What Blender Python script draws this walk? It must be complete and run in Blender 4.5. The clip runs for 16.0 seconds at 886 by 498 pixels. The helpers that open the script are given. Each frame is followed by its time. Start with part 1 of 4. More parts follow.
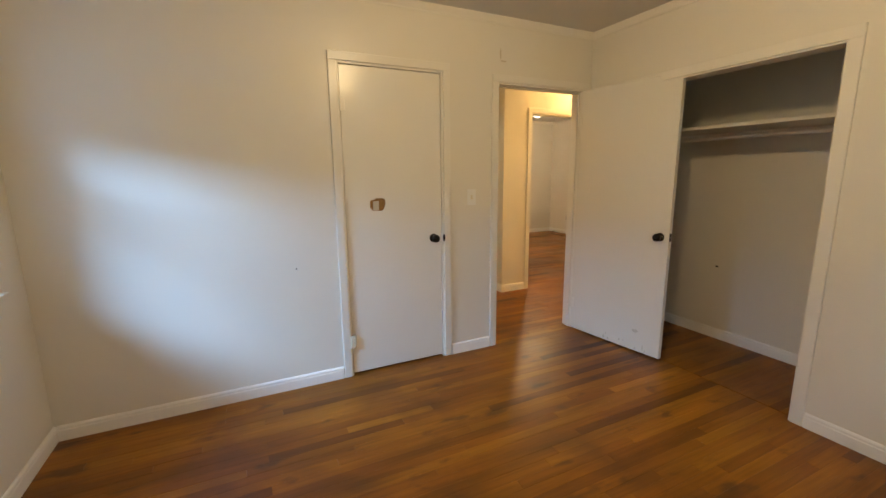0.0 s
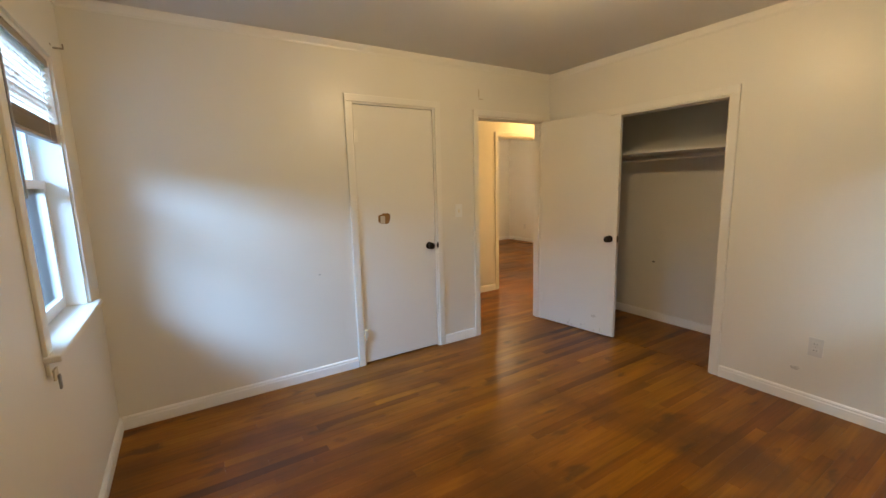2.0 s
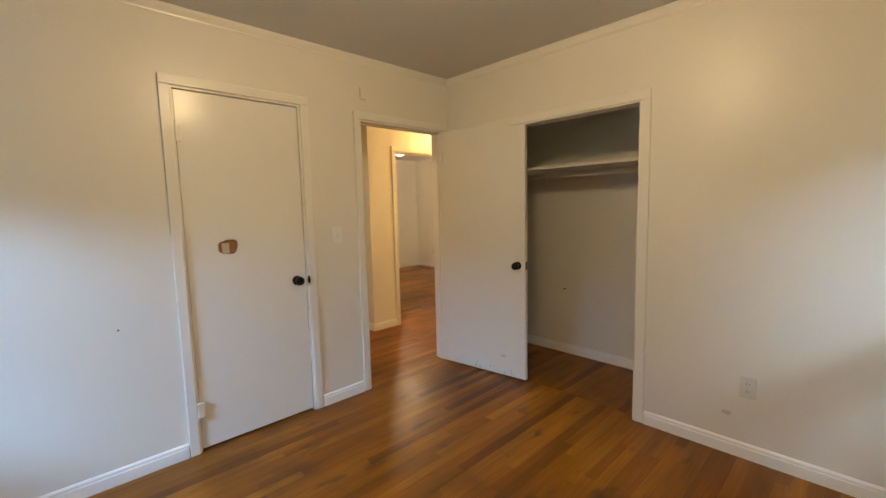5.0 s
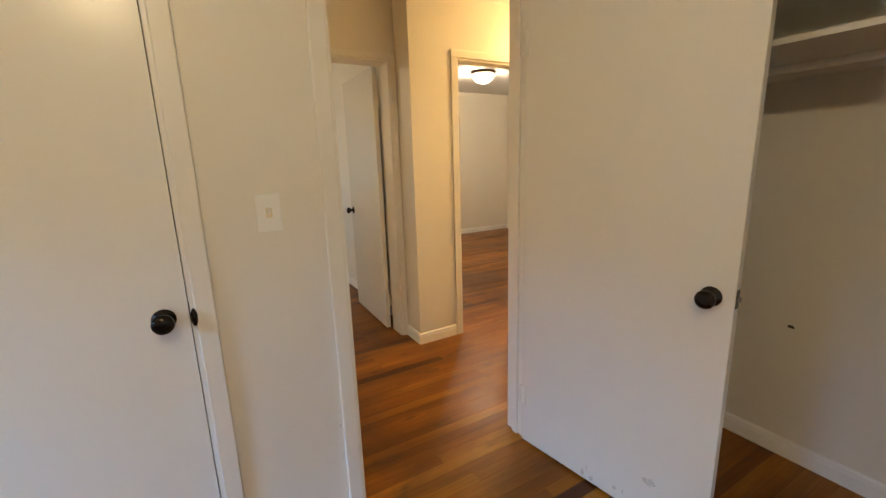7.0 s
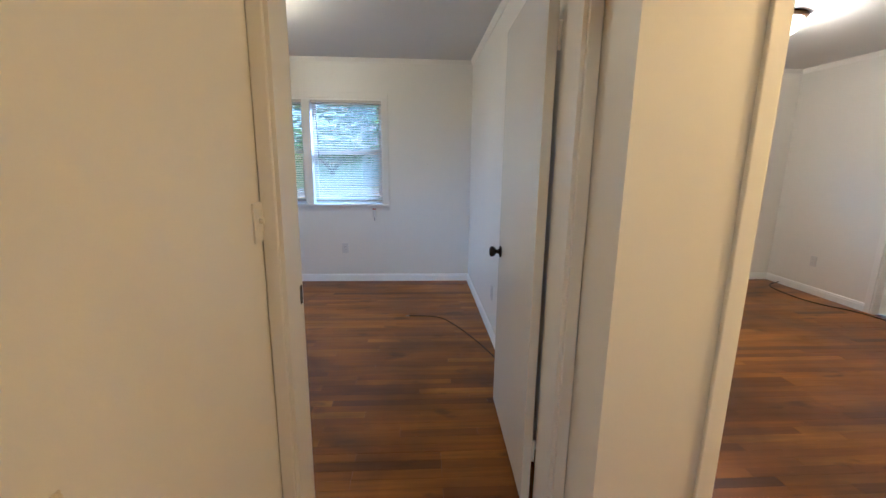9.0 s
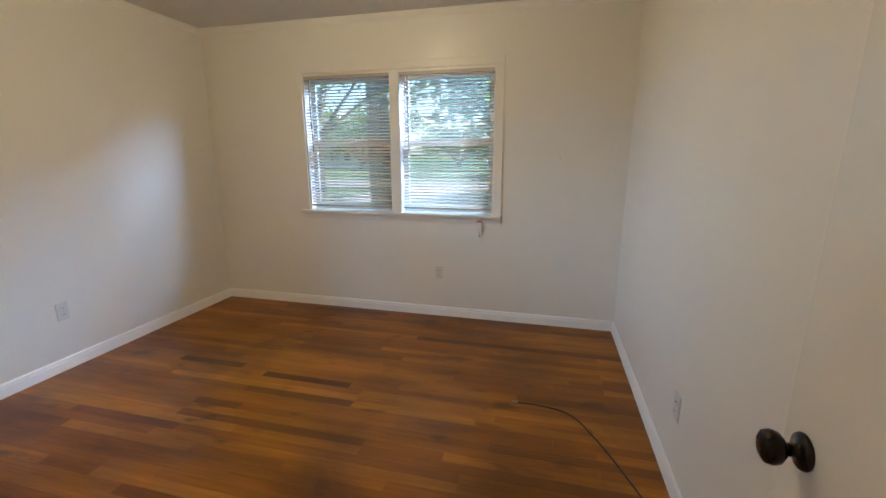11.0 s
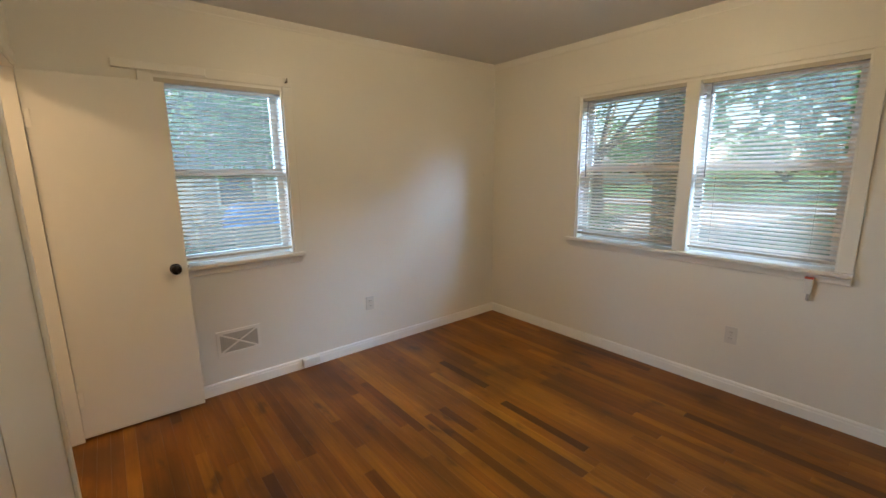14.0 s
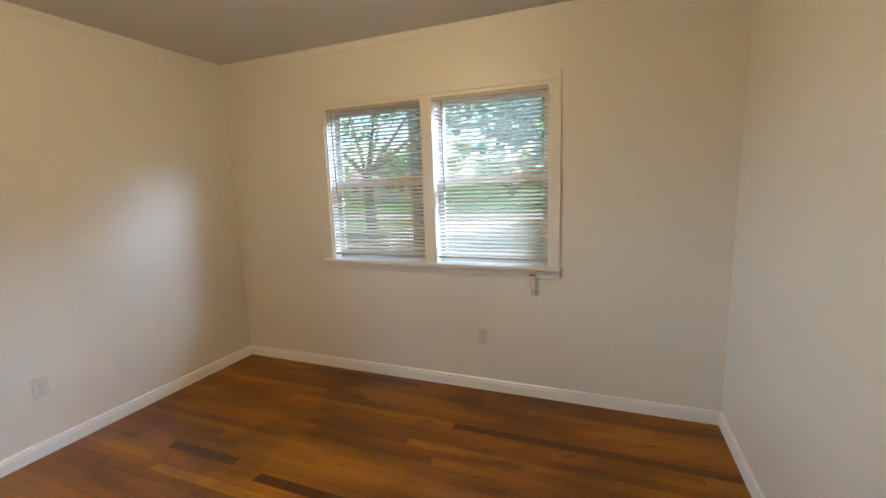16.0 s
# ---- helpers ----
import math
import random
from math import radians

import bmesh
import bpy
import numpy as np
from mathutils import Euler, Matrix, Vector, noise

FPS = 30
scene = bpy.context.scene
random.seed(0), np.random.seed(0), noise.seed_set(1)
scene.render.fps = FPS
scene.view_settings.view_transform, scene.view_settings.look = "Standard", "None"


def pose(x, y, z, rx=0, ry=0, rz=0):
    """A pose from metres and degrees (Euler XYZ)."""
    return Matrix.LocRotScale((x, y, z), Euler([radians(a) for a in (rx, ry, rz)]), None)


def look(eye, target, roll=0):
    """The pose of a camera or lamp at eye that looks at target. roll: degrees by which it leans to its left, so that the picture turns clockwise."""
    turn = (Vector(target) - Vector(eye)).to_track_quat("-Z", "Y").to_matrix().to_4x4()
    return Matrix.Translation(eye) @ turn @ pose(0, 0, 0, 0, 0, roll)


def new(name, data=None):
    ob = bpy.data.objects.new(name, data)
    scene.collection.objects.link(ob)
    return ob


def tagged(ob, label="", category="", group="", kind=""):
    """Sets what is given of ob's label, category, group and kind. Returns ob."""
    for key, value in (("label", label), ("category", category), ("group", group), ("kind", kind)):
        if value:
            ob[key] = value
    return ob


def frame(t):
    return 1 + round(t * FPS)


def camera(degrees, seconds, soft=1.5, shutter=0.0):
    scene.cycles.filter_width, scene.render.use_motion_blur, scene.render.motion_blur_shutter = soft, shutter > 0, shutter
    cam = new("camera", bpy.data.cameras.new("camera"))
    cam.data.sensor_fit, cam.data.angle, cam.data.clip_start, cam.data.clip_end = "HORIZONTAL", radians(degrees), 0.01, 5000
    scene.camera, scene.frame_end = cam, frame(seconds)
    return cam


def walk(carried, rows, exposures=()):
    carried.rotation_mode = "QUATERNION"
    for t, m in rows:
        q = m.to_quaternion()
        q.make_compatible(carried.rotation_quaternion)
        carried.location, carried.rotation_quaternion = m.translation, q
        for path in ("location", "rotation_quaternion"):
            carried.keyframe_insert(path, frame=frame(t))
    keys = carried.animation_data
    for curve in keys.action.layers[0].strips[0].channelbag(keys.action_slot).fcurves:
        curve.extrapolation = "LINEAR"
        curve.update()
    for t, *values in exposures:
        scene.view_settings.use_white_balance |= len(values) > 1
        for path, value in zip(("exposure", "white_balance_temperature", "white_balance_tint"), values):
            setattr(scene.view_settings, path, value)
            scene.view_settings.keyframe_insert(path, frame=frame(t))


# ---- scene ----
cam = camera(94.0, 16.0)
PATH = [
    (0, (-2.623, -2.654, 1.373), (-1.771, -0.882, 1.007), -0.6),
    (0.5, (-2.782, -2.807, 1.385), (-1.766, -1.139, 0.953), -0.8),
    (1, (-2.969, -2.908, 1.421), (-1.787, -1.333, 1.073), -1.4),
    (1.5, (-3.125, -2.989, 1.426), (-1.962, -1.4, 1.075), -1.7),
    (2, (-3.168, -3.012, 1.429), (-2.12, -1.337, 1.116), -1.5),
    (2.5, (-3.161, -3.027, 1.422), (-1.952, -1.461, 1.13), -1.2),
    (3, (-3.146, -3.012, 1.42), (-1.699, -1.661, 1.136), -1.2),
    (3.5, (-3.136, -2.993, 1.416), (-1.584, -1.762, 1.139), -1.1),
    (4, (-3.085, -2.968, 1.4), (-1.564, -1.698, 1.124), -0.7),
    (4.5, (-2.862, -2.795, 1.37), (-1.426, -1.422, 1.142), -1.7),
    (4.7, (-2.754, -2.719, 1.369), (-1.345, -1.314, 1.172), -1.7),
    (6.8, (-1.393, -1.498, 1.350), (-0.348, 0.152, 0.920), -1.7),
    (7, (-1.283, -1.349, 1.331), (-0.306, 0.344, 0.909), -1.7),
    (7.5, (-1.010, -1.017, 1.339), (-0.208, 0.762, 0.901), -2.6),
    (8, (-0.792, -0.592, 1.338), (-0.149, 1.242, 0.866), -1.6),
    (8.5, (-0.604, -0.194, 1.365), (-0.349, 1.748, 0.959), -1.3),
    (9, (-0.534, 0.186, 1.363), (-0.417, 2.140, 0.956), 0.7),
    (9.5, (-0.491, 0.589, 1.355), (-0.506, 2.535, 0.894), 0.3),
    (9.7, (-0.478, 0.767, 1.343), (-0.600, 2.705, 0.864), -0.1),
    (11.8, (-0.573, 1.842, 1.434), (-1.306, 3.655, 1.013), -0.3),
    (12, (-0.579, 1.872, 1.447), (-1.44, 3.625, 1.016), -0.8),
    (12.5, (-0.57, 1.904, 1.451), (-1.907, 3.338, 1.055), -1.8),
    (13, (-0.565, 1.881, 1.455), (-2.13, 3.063, 1.068), -1.5),
    (13.5, (-0.567, 1.873, 1.459), (-2.196, 2.971, 1.085), -1.1),
    (14, (-0.581, 1.866, 1.468), (-2.11, 3.1, 1.092), -0.7),
    (14.5, (-0.586, 1.884, 1.464), (-1.875, 3.37, 1.1), -0.6),
    (15, (-0.614, 1.899, 1.453), (-1.595, 3.607, 1.106), -0.9),
    (15.5, (-0.628, 1.991, 1.427), (-1.402, 3.804, 1.091), -1.4),
    (16, (-0.615, 2.264, 1.433), (-1.339, 4.104, 1.129), -1.9),
]
walk(cam, [(t, look(eye, target, roll)) for t, eye, target, roll in PATH],
     [(0, 2.30, 6800, 10), (4.7, 2.30, 6700, 10), (6.8, 2.46, 6300, 10), (7.5, 2.47, 5850, 10), (8.3, 2.47, 5300, 10), (9.0, 2.42, 4650, 11), (9.7, 2.33, 4550, 11), (11.9, 2.26, 6300, 10), (12.5, 2.12, 6150, 10), (14.5, 2.12, 6150, 10), (16.0, 2.32, 6450, 10)])

# ---- world, sun, lamps ----
SUN_EL, SUN_AZ = radians(66), radians(95)
world = bpy.data.worlds.new("sky")
scene.world = world
world.use_nodes = True
wn = world.node_tree
wsky = wn.nodes.new("ShaderNodeTexSky")
wsky.sky_type = "NISHITA"
wsky.sun_disc = False
wsky.sun_elevation, wsky.sun_rotation = SUN_EL, SUN_AZ
wn.links.new(wsky.outputs[0], wn.nodes["Background"].inputs["Color"])
wn.nodes["Background"].inputs["Strength"].default_value = 0.075
sun_data = bpy.data.lights.new("sun", "SUN")
sun_data.energy, sun_data.angle, sun_data.color = 2.2, radians(0.6), (1.0, 0.95, 0.86)
sun = new("sun", sun_data)
sun_way = Vector((math.sin(SUN_AZ) * math.cos(SUN_EL), math.cos(SUN_AZ) * math.cos(SUN_EL), math.sin(SUN_EL)))
sun.matrix_world = look(sun_way * 30, (0, 0, 0))


def lamp(name, place, watts, colour, radius):
    data = bpy.data.lights.new(name, "POINT")
    data.energy, data.color, data.shadow_soft_size = watts, colour, radius
    ob = new(name, data)
    ob.location = place
    return ob


lamp("lamp_bedroom", (-1.65, -1.71, 2.32), 6.6, (1.0, 0.72, 0.36), 0.06)
lamp("lamp_hall", (1.42, 0.62, 2.33), 8.8, (1.0, 0.58, 0.18), 0.06)
lamp("lamp_back_room", (-1.73, 3.25, 2.32), 5.6, (1.0, 0.74, 0.38), 0.06)
lamp("lamp_living", (2.10, 3.33, 2.31), 9.5, (1.0, 0.76, 0.46), 0.06)
lamp("lamp_store", (-2.85, 0.75, 2.30), 5.0, (1.0, 0.66, 0.36), 0.05)


def sky_lamp(name, place, turn, wide, watts, down=36, colour=(0.52, 0.74, 1.0), far=2.0, tall=0.31):
    """Adds an area lamp outside a window that stands in for the band of open sky above the tree line. turn: the heading
    it falls along, about z from +y; tall: its height at one metre.
    """
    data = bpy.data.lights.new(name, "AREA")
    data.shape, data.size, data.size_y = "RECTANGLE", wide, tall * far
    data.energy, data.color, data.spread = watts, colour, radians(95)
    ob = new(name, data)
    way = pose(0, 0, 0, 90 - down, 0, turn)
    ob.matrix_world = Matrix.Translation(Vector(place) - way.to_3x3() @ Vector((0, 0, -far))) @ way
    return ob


# added lamps, each aimed to throw the daylight patches on the walls
sky_lamp("sky_lamp_bedroom_west", (-3.62, -0.715, 1.28), -66, 2.3, 21.0, 29, (0.30, 0.57, 1.0), tall=0.30)
sky_lamp("sky_lamp_bedroom_south", (-0.74, -3.30, 1.45), -47, 0.5, 8.5, 35, tall=0.13)
sky_lamp("sky_lamp_back_north", (-1.75, 4.91, 1.46), 127, 3.2, 92.0, 27, (0.46, 0.70, 1.0), far=3.2, tall=0.26)
sky_lamp("sky_lamp_back_west", (-3.53, 2.505, 1.46), -56, 2.2, 14.0, 20, tall=0.2)
sky_lamp("sky_lamp_living", (2.325, 4.91, 1.48), -135, 1.6, 9.0)

# ---- plan, in metres ----
H = 2.44                      # ceilings
AX0, AX1, AY0, AY1 = -3.62, 0.0, -3.30, 0.0          # front bedroom
HX0, HY0, HY1, HY2 = -0.998, 0.12, 1.215, 1.435       # hall, its near wall, its far wall, the alcove
HX1 = 2.40
BX0, BX1, BY0, BY1 = -3.53, 0.048, 1.60, 4.910        # back bedroom
CX0, CX1, CY0, CY1 = 0.168, 3.785, 1.335, 4.920        # living room
KX0, KX1, KY0, KY1 = 0.11, 0.805, -1.78, -0.10        # closet


# ---- materials ----
def mat(name, colour=(0.8, 0.8, 0.8), rough=0.5, metal=0.0, vary=0.06, scale=6.0, fine=120.0, bump=0.02, coat=0.0, rough_vary=0.08):
    m = bpy.data.materials.new(name)
    m.use_nodes = True
    nt = m.node_tree
    n, l = nt.nodes, nt.links
    b = n["Principled BSDF"]
    geo = n.new("ShaderNodeNewGeometry")
    big = n.new("ShaderNodeTexNoise")
    big.inputs["Scale"].default_value, big.inputs["Detail"].default_value = scale, 5
    small = n.new("ShaderNodeTexNoise")
    small.inputs["Scale"].default_value, small.inputs["Detail"].default_value = fine, 3
    for t in (big, small):
        l.new(geo.outputs["Position"], t.inputs["Vector"])
    add = n.new("ShaderNodeMath")
    add.operation = "MULTIPLY_ADD"
    l.new(small.outputs["Fac"], add.inputs[0])
    add.inputs[1].default_value = 0.35
    l.new(big.outputs["Fac"], add.inputs[2])
    ramp = n.new("ShaderNodeMapRange")
    ramp.inputs[1].default_value, ramp.inputs[2].default_value = 0.3, 1.0
    ramp.inputs[3].default_value, ramp.inputs[4].default_value = 1 - vary, 1 + vary
    l.new(add.outputs[0], ramp.inputs[0])
    mul = n.new("ShaderNodeVectorMath")
    mul.operation = "SCALE"
    mul.inputs[0].default_value = colour
    l.new(ramp.outputs[0], mul.inputs["Scale"])
    l.new(mul.outputs[0], b.inputs["Base Color"])
    rr = n.new("ShaderNodeMapRange")
    rr.inputs[1].default_value, rr.inputs[2].default_value = 0.3, 0.7
    rr.inputs[3].default_value, rr.inputs[4].default_value = max(0.02, rough - rough_vary), min(1.0, rough + rough_vary)
    l.new(big.outputs["Fac"], rr.inputs[0])
    l.new(rr.outputs[0], b.inputs["Roughness"])
    b.inputs["Metallic"].default_value = metal
    b.inputs["Coat Weight"].default_value = coat
    if bump:
        bp = n.new("ShaderNodeBump")
        bp.inputs["Strength"].default_value, bp.inputs["Distance"].default_value = bump * 10, 0.002
        l.new(small.outputs["Fac"], bp.inputs["Height"])
        l.new(bp.outputs[0], b.inputs["Normal"])
    return m


def wood_floor():
    m = bpy.data.materials.new("oak_strip")
    m.use_nodes = True
    nt = m.node_tree
    n, l = nt.nodes, nt.links
    b = n["Principled BSDF"]
    b.inputs["Specular IOR Level"].default_value = 0.26
    geo, info = n.new("ShaderNodeNewGeometry"), n.new("ShaderNodeObjectInfo")
    rnd = n.new("ShaderNodeMath")
    rnd.operation = "ADD"
    l.new(info.outputs["Random"], rnd.inputs[0])
    l.new(geo.outputs["Random Per Island"], rnd.inputs[1])
    fr = n.new("ShaderNodeMath")
    fr.operation = "FRACT"
    l.new(rnd.outputs[0], fr.inputs[0])
    off = n.new("ShaderNodeCombineXYZ")
    k = n.new("ShaderNodeMath")
    k.operation = "MULTIPLY"
    k.inputs[1].default_value = 37.0
    l.new(fr.outputs[0], k.inputs[0])
    l.new(k.outputs[0], off.inputs[0])
    l.new(k.outputs[0], off.inputs[2])
    pos = n.new("ShaderNodeVectorMath")
    pos.operation = "ADD"
    l.new(geo.outputs["Position"], pos.inputs[0])
    l.new(off.outputs[0], pos.inputs[1])
    mp = n.new("ShaderNodeMapping")
    mp.inputs["Scale"].default_value = (2.2, 42.0, 42.0)
    l.new(pos.outputs[0], mp.inputs["Vector"])
    grain = n.new("ShaderNodeTexNoise")
    grain.inputs["Scale"].default_value, grain.inputs["Detail"].default_value = 1.6, 6
    grain.inputs["Distortion"].default_value = 0.1
    l.new(mp.outputs[0], grain.inputs["Vector"])
    stain = n.new("ShaderNodeTexNoise")
    stain.inputs["Scale"].default_value, stain.inputs["Detail"].default_value = 1.4, 2
    sm = n.new("ShaderNodeMapping")
    sm.inputs["Scale"].default_value = (0.9, 4.5, 1.0)
    l.new(geo.outputs["Position"], sm.inputs["Vector"])
    l.new(sm.outputs[0], stain.inputs["Vector"])
    board = n.new("ShaderNodeValToRGB")
    e = board.color_ramp.elements
    e[0].position, e[0].color = 0.0, (0.085, 0.025, 0.005, 1)
    e[1].position, e[1].color = 1.0, (0.450, 0.178, 0.015, 1)
    for p, c in ((0.035, (0.175, 0.056, 0.007, 1)), (0.20, (0.262, 0.088, 0.008, 1)), (0.60, (0.310, 0.109, 0.009, 1)), (0.90, (0.365, 0.136, 0.011, 1))):
        x = board.color_ramp.elements.new(p)
        x.color = c
    l.new(fr.outputs[0], board.inputs[0])
    gr = n.new("ShaderNodeMapRange")
    gr.inputs[1].default_value, gr.inputs[2].default_value = 0.30, 0.72
    gr.inputs[3].default_value, gr.inputs[4].default_value = 0.80, 1.10
    l.new(grain.outputs["Fac"], gr.inputs[0])
    st = n.new("ShaderNodeMapRange")
    st.inputs[1].default_value, st.inputs[2].default_value = 0.22, 0.74
    st.inputs[3].default_value, st.inputs[4].default_value = 0.55, 1.26
    l.new(stain.outputs["Fac"], st.inputs[0])
    both = n.new("ShaderNodeMath")
    both.operation = "MULTIPLY"
    l.new(gr.outputs[0], both.inputs[0])
    l.new(st.outputs[0], both.inputs[1])
    mul = n.new("ShaderNodeVectorMath")
    mul.operation = "SCALE"
    l.new(board.outputs[0], mul.inputs[0])
    l.new(both.outputs[0], mul.inputs["Scale"])
    wear = n.new("ShaderNodeTexNoise")
    wear.inputs["Scale"].default_value, wear.inputs["Detail"].default_value = 2.2, 3
    l.new(geo.outputs["Position"], wear.inputs["Vector"])
    # worn patches where the finish has gone grey-brown
    patch = n.new("ShaderNodeTexNoise")
    patch.inputs["Scale"].default_value, patch.inputs["Detail"].default_value = 1.25, 5
    patch.inputs["Distortion"].default_value = 0.6
    l.new(geo.outputs["Position"], patch.inputs["Vector"])
    pr = n.new("ShaderNodeMapRange")
    pr.inputs[1].default_value, pr.inputs[2].default_value = 0.48, 0.68
    pr.inputs[3].default_value, pr.inputs[4].default_value = 0.0, 0.72
    l.new(patch.outputs["Fac"], pr.inputs[0])
    worn = n.new("ShaderNodeMix")
    worn.data_type = "RGBA"
    l.new(pr.outputs[0], worn.inputs["Factor"])
    l.new(mul.outputs[0], worn.inputs["A"])
    worn.inputs["B"].default_value = (0.105, 0.039, 0.013, 1)
    # small dark water stains
    spot = n.new("ShaderNodeTexNoise")
    spot.inputs["Scale"].default_value, spot.inputs["Detail"].default_value = 5.5, 5
    spm = n.new("ShaderNodeMapping")
    spm.inputs["Scale"].default_value = (0.6, 1.5, 1.0)
    l.new(geo.outputs["Position"], spm.inputs["Vector"])
    l.new(spm.outputs[0], spot.inputs["Vector"])
    spr = n.new("ShaderNodeMapRange")
    spr.inputs[1].default_value, spr.inputs[2].default_value = 0.61, 0.70
    spr.inputs[3].default_value, spr.inputs[4].default_value = 0.0, 0.6
    l.new(spot.outputs["Fac"], spr.inputs[0])
    stained = n.new("ShaderNodeMix")
    stained.data_type = "RGBA"
    l.new(spr.outputs[0], stained.inputs["Factor"])
    l.new(worn.outputs["Result"], stained.inputs["A"])
    stained.inputs["B"].default_value = (0.060, 0.026, 0.012, 1)
    # pale scuffs where the varnish is rubbed through
    rub = n.new("ShaderNodeTexNoise")
    rub.inputs["Scale"].default_value, rub.inputs["Detail"].default_value = 3.6, 8
    rub.inputs["Roughness"].default_value = 0.72
    rbm = n.new("ShaderNodeMapping")
    rbm.inputs["Scale"].default_value = (0.7, 1.8, 1.0)
    rbm.inputs["Location"].default_value = (4.3, 1.7, 0.0)
    l.new(geo.outputs["Position"], rbm.inputs["Vector"])
    l.new(rbm.outputs[0], rub.inputs["Vector"])
    rbr = n.new("ShaderNodeMapRange")
    rbr.inputs[1].default_value, rbr.inputs[2].default_value = 0.66, 0.76
    rbr.inputs[3].default_value, rbr.inputs[4].default_value = 0.0, 0.45
    l.new(rub.outputs["Fac"], rbr.inputs[0])
    rubbed = n.new("ShaderNodeMix")
    rubbed.data_type = "RGBA"
    l.new(rbr.outputs[0], rubbed.inputs["Factor"])
    l.new(stained.outputs["Result"], rubbed.inputs["A"])
    rubbed.inputs["B"].default_value = (0.46, 0.27, 0.10, 1)
    l.new(rubbed.outputs["Result"], b.inputs["Base Color"])
    ro = n.new("ShaderNodeMapRange")
    ro.inputs[1].default_value, ro.inputs[2].default_value = 0.35, 0.68
    ro.inputs[3].default_value, ro.inputs[4].default_value = 0.285, 0.42
    l.new(wear.outputs["Fac"], ro.inputs[0])
    l.new(ro.outputs[0], b.inputs["Roughness"])
    bp = n.new("ShaderNodeBump")
    bp.inputs["Strength"].default_value, bp.inputs["Distance"].default_value = 0.10, 0.0008
    l.new(grain.outputs["Fac"], bp.inputs["Height"])
    l.new(bp.outputs[0], b.inputs["Normal"])
    return m


def glass_mat():
    m = bpy.data.materials.new("window_glass")
    m.use_nodes = True
    nt = m.node_tree
    n, l = nt.nodes, nt.links
    n.remove(n["Principled BSDF"])
    tr, gl, mx, fz = n.new("ShaderNodeBsdfTransparent"), n.new("ShaderNodeBsdfGlossy"), n.new("ShaderNodeMixShader"), n.new("ShaderNodeFresnel")
    tr.inputs[0].default_value = (0.93, 0.96, 0.95, 1)
    gl.inputs["Roughness"].default_value = 0.02
    fz.inputs["IOR"].default_value = 1.45
    # washed-out haze over the view, put into the pane as translucency
    veil, veil_mix = n.new("ShaderNodeBsdfTranslucent"), n.new("ShaderNodeMixShader")
    veil.inputs["Color"].default_value = (0.80, 0.82, 0.82, 1)
    veil_mix.inputs[0].default_value = 0.065
    l.new(tr.outputs[0], veil_mix.inputs[1])
    l.new(veil.outputs[0], veil_mix.inputs[2])
    l.new(fz.outputs[0], mx.inputs[0])
    l.new(veil_mix.outputs[0], mx.inputs[1])
    l.new(gl.outputs[0], mx.inputs[2])
    l.new(mx.outputs[0], n["Material Output"].inputs["Surface"])
    return m


def glow(name, colour, strength):
    m = bpy.data.materials.new(name)
    m.use_nodes = True
    b = m.node_tree.nodes["Principled BSDF"]
    b.inputs["Base Color"].default_value = (0.9, 0.88, 0.82, 1)
    b.inputs["Emission Color"].default_value = (*colour, 1)
    b.inputs["Emission Strength"].default_value = strength
    return m


WALL = mat("wall_paint", (0.79, 0.76, 0.69), 0.36, vary=0.02, scale=1.3, fine=170, bump=0.012, rough_vary=0.015)
CEIL = mat("ceiling_paint", (0.70, 0.69, 0.67), 0.8, vary=0.03, scale=3, fine=200, bump=0.03)
TRIM = mat("trim_paint", (0.82, 0.795, 0.735), 0.30, vary=0.015, scale=3, fine=160, bump=0.008, rough_vary=0.01)
BOARD_WHITE = mat("baseboard_paint", (0.90, 0.89, 0.86), 0.32, vary=0.02, scale=4, fine=140, bump=0.01, rough_vary=0.01)
DOOR = mat("door_paint", (0.81, 0.79, 0.735), 0.255, vary=0.012, scale=1.2, fine=90, bump=0.006, rough_vary=0.01)
OAK = wood_floor()
SUBFLOOR = mat("subfloor", (0.03, 0.02, 0.015), 0.9)
BRONZE = mat("oiled_bronze", (0.020, 0.015, 0.012), 0.28, metal=0.7, vary=0.2, scale=30)
STEEL = mat("worn_steel", (0.35, 0.33, 0.30), 0.4, metal=1.0, vary=0.1, scale=40)
PLASTIC = mat("white_plastic", (0.80, 0.78, 0.72), 0.35, vary=0.02)
ENAMEL = mat("white_switch_plate", (0.86, 0.86, 0.84), 0.3, vary=0.01)
PLATE = mat("aged_plate", (0.67, 0.65, 0.61), 0.4, vary=0.04, scale=20)
SLOT = mat("dark_slot", (0.03, 0.028, 0.025), 0.6)
VINYL = mat("white_vinyl", (0.82, 0.82, 0.80), 0.4, vary=0.02)
SLAT = mat("blind_slat", (0.86, 0.82, 0.77), 0.45, vary=0.02, bump=0.0)
_n, _l = SLAT.node_tree.nodes, SLAT.node_tree.links
_t, _m = _n.new("ShaderNodeBsdfTranslucent"), _n.new("ShaderNodeMixShader")
_t.inputs["Color"].default_value = (0.95, 0.87, 0.80, 1)
_m.inputs[0].default_value = 0.65
_l.new(_n["Principled BSDF"].outputs[0], _m.inputs[1])
_l.new(_t.outputs[0], _m.inputs[2])
_l.new(_m.outputs[0], _n["Material Output"].inputs["Surface"])
CORD = mat("grey_wand", (0.34, 0.33, 0.31), 0.4)
# taupe rails, with the shadow under the head casing put into the colour
TAUPE = mat("taupe_shaded_rail", (0.50, 0.45, 0.38), 0.4)
RAIL = mat("taupe_rail", (0.36, 0.31, 0.26), 0.5)
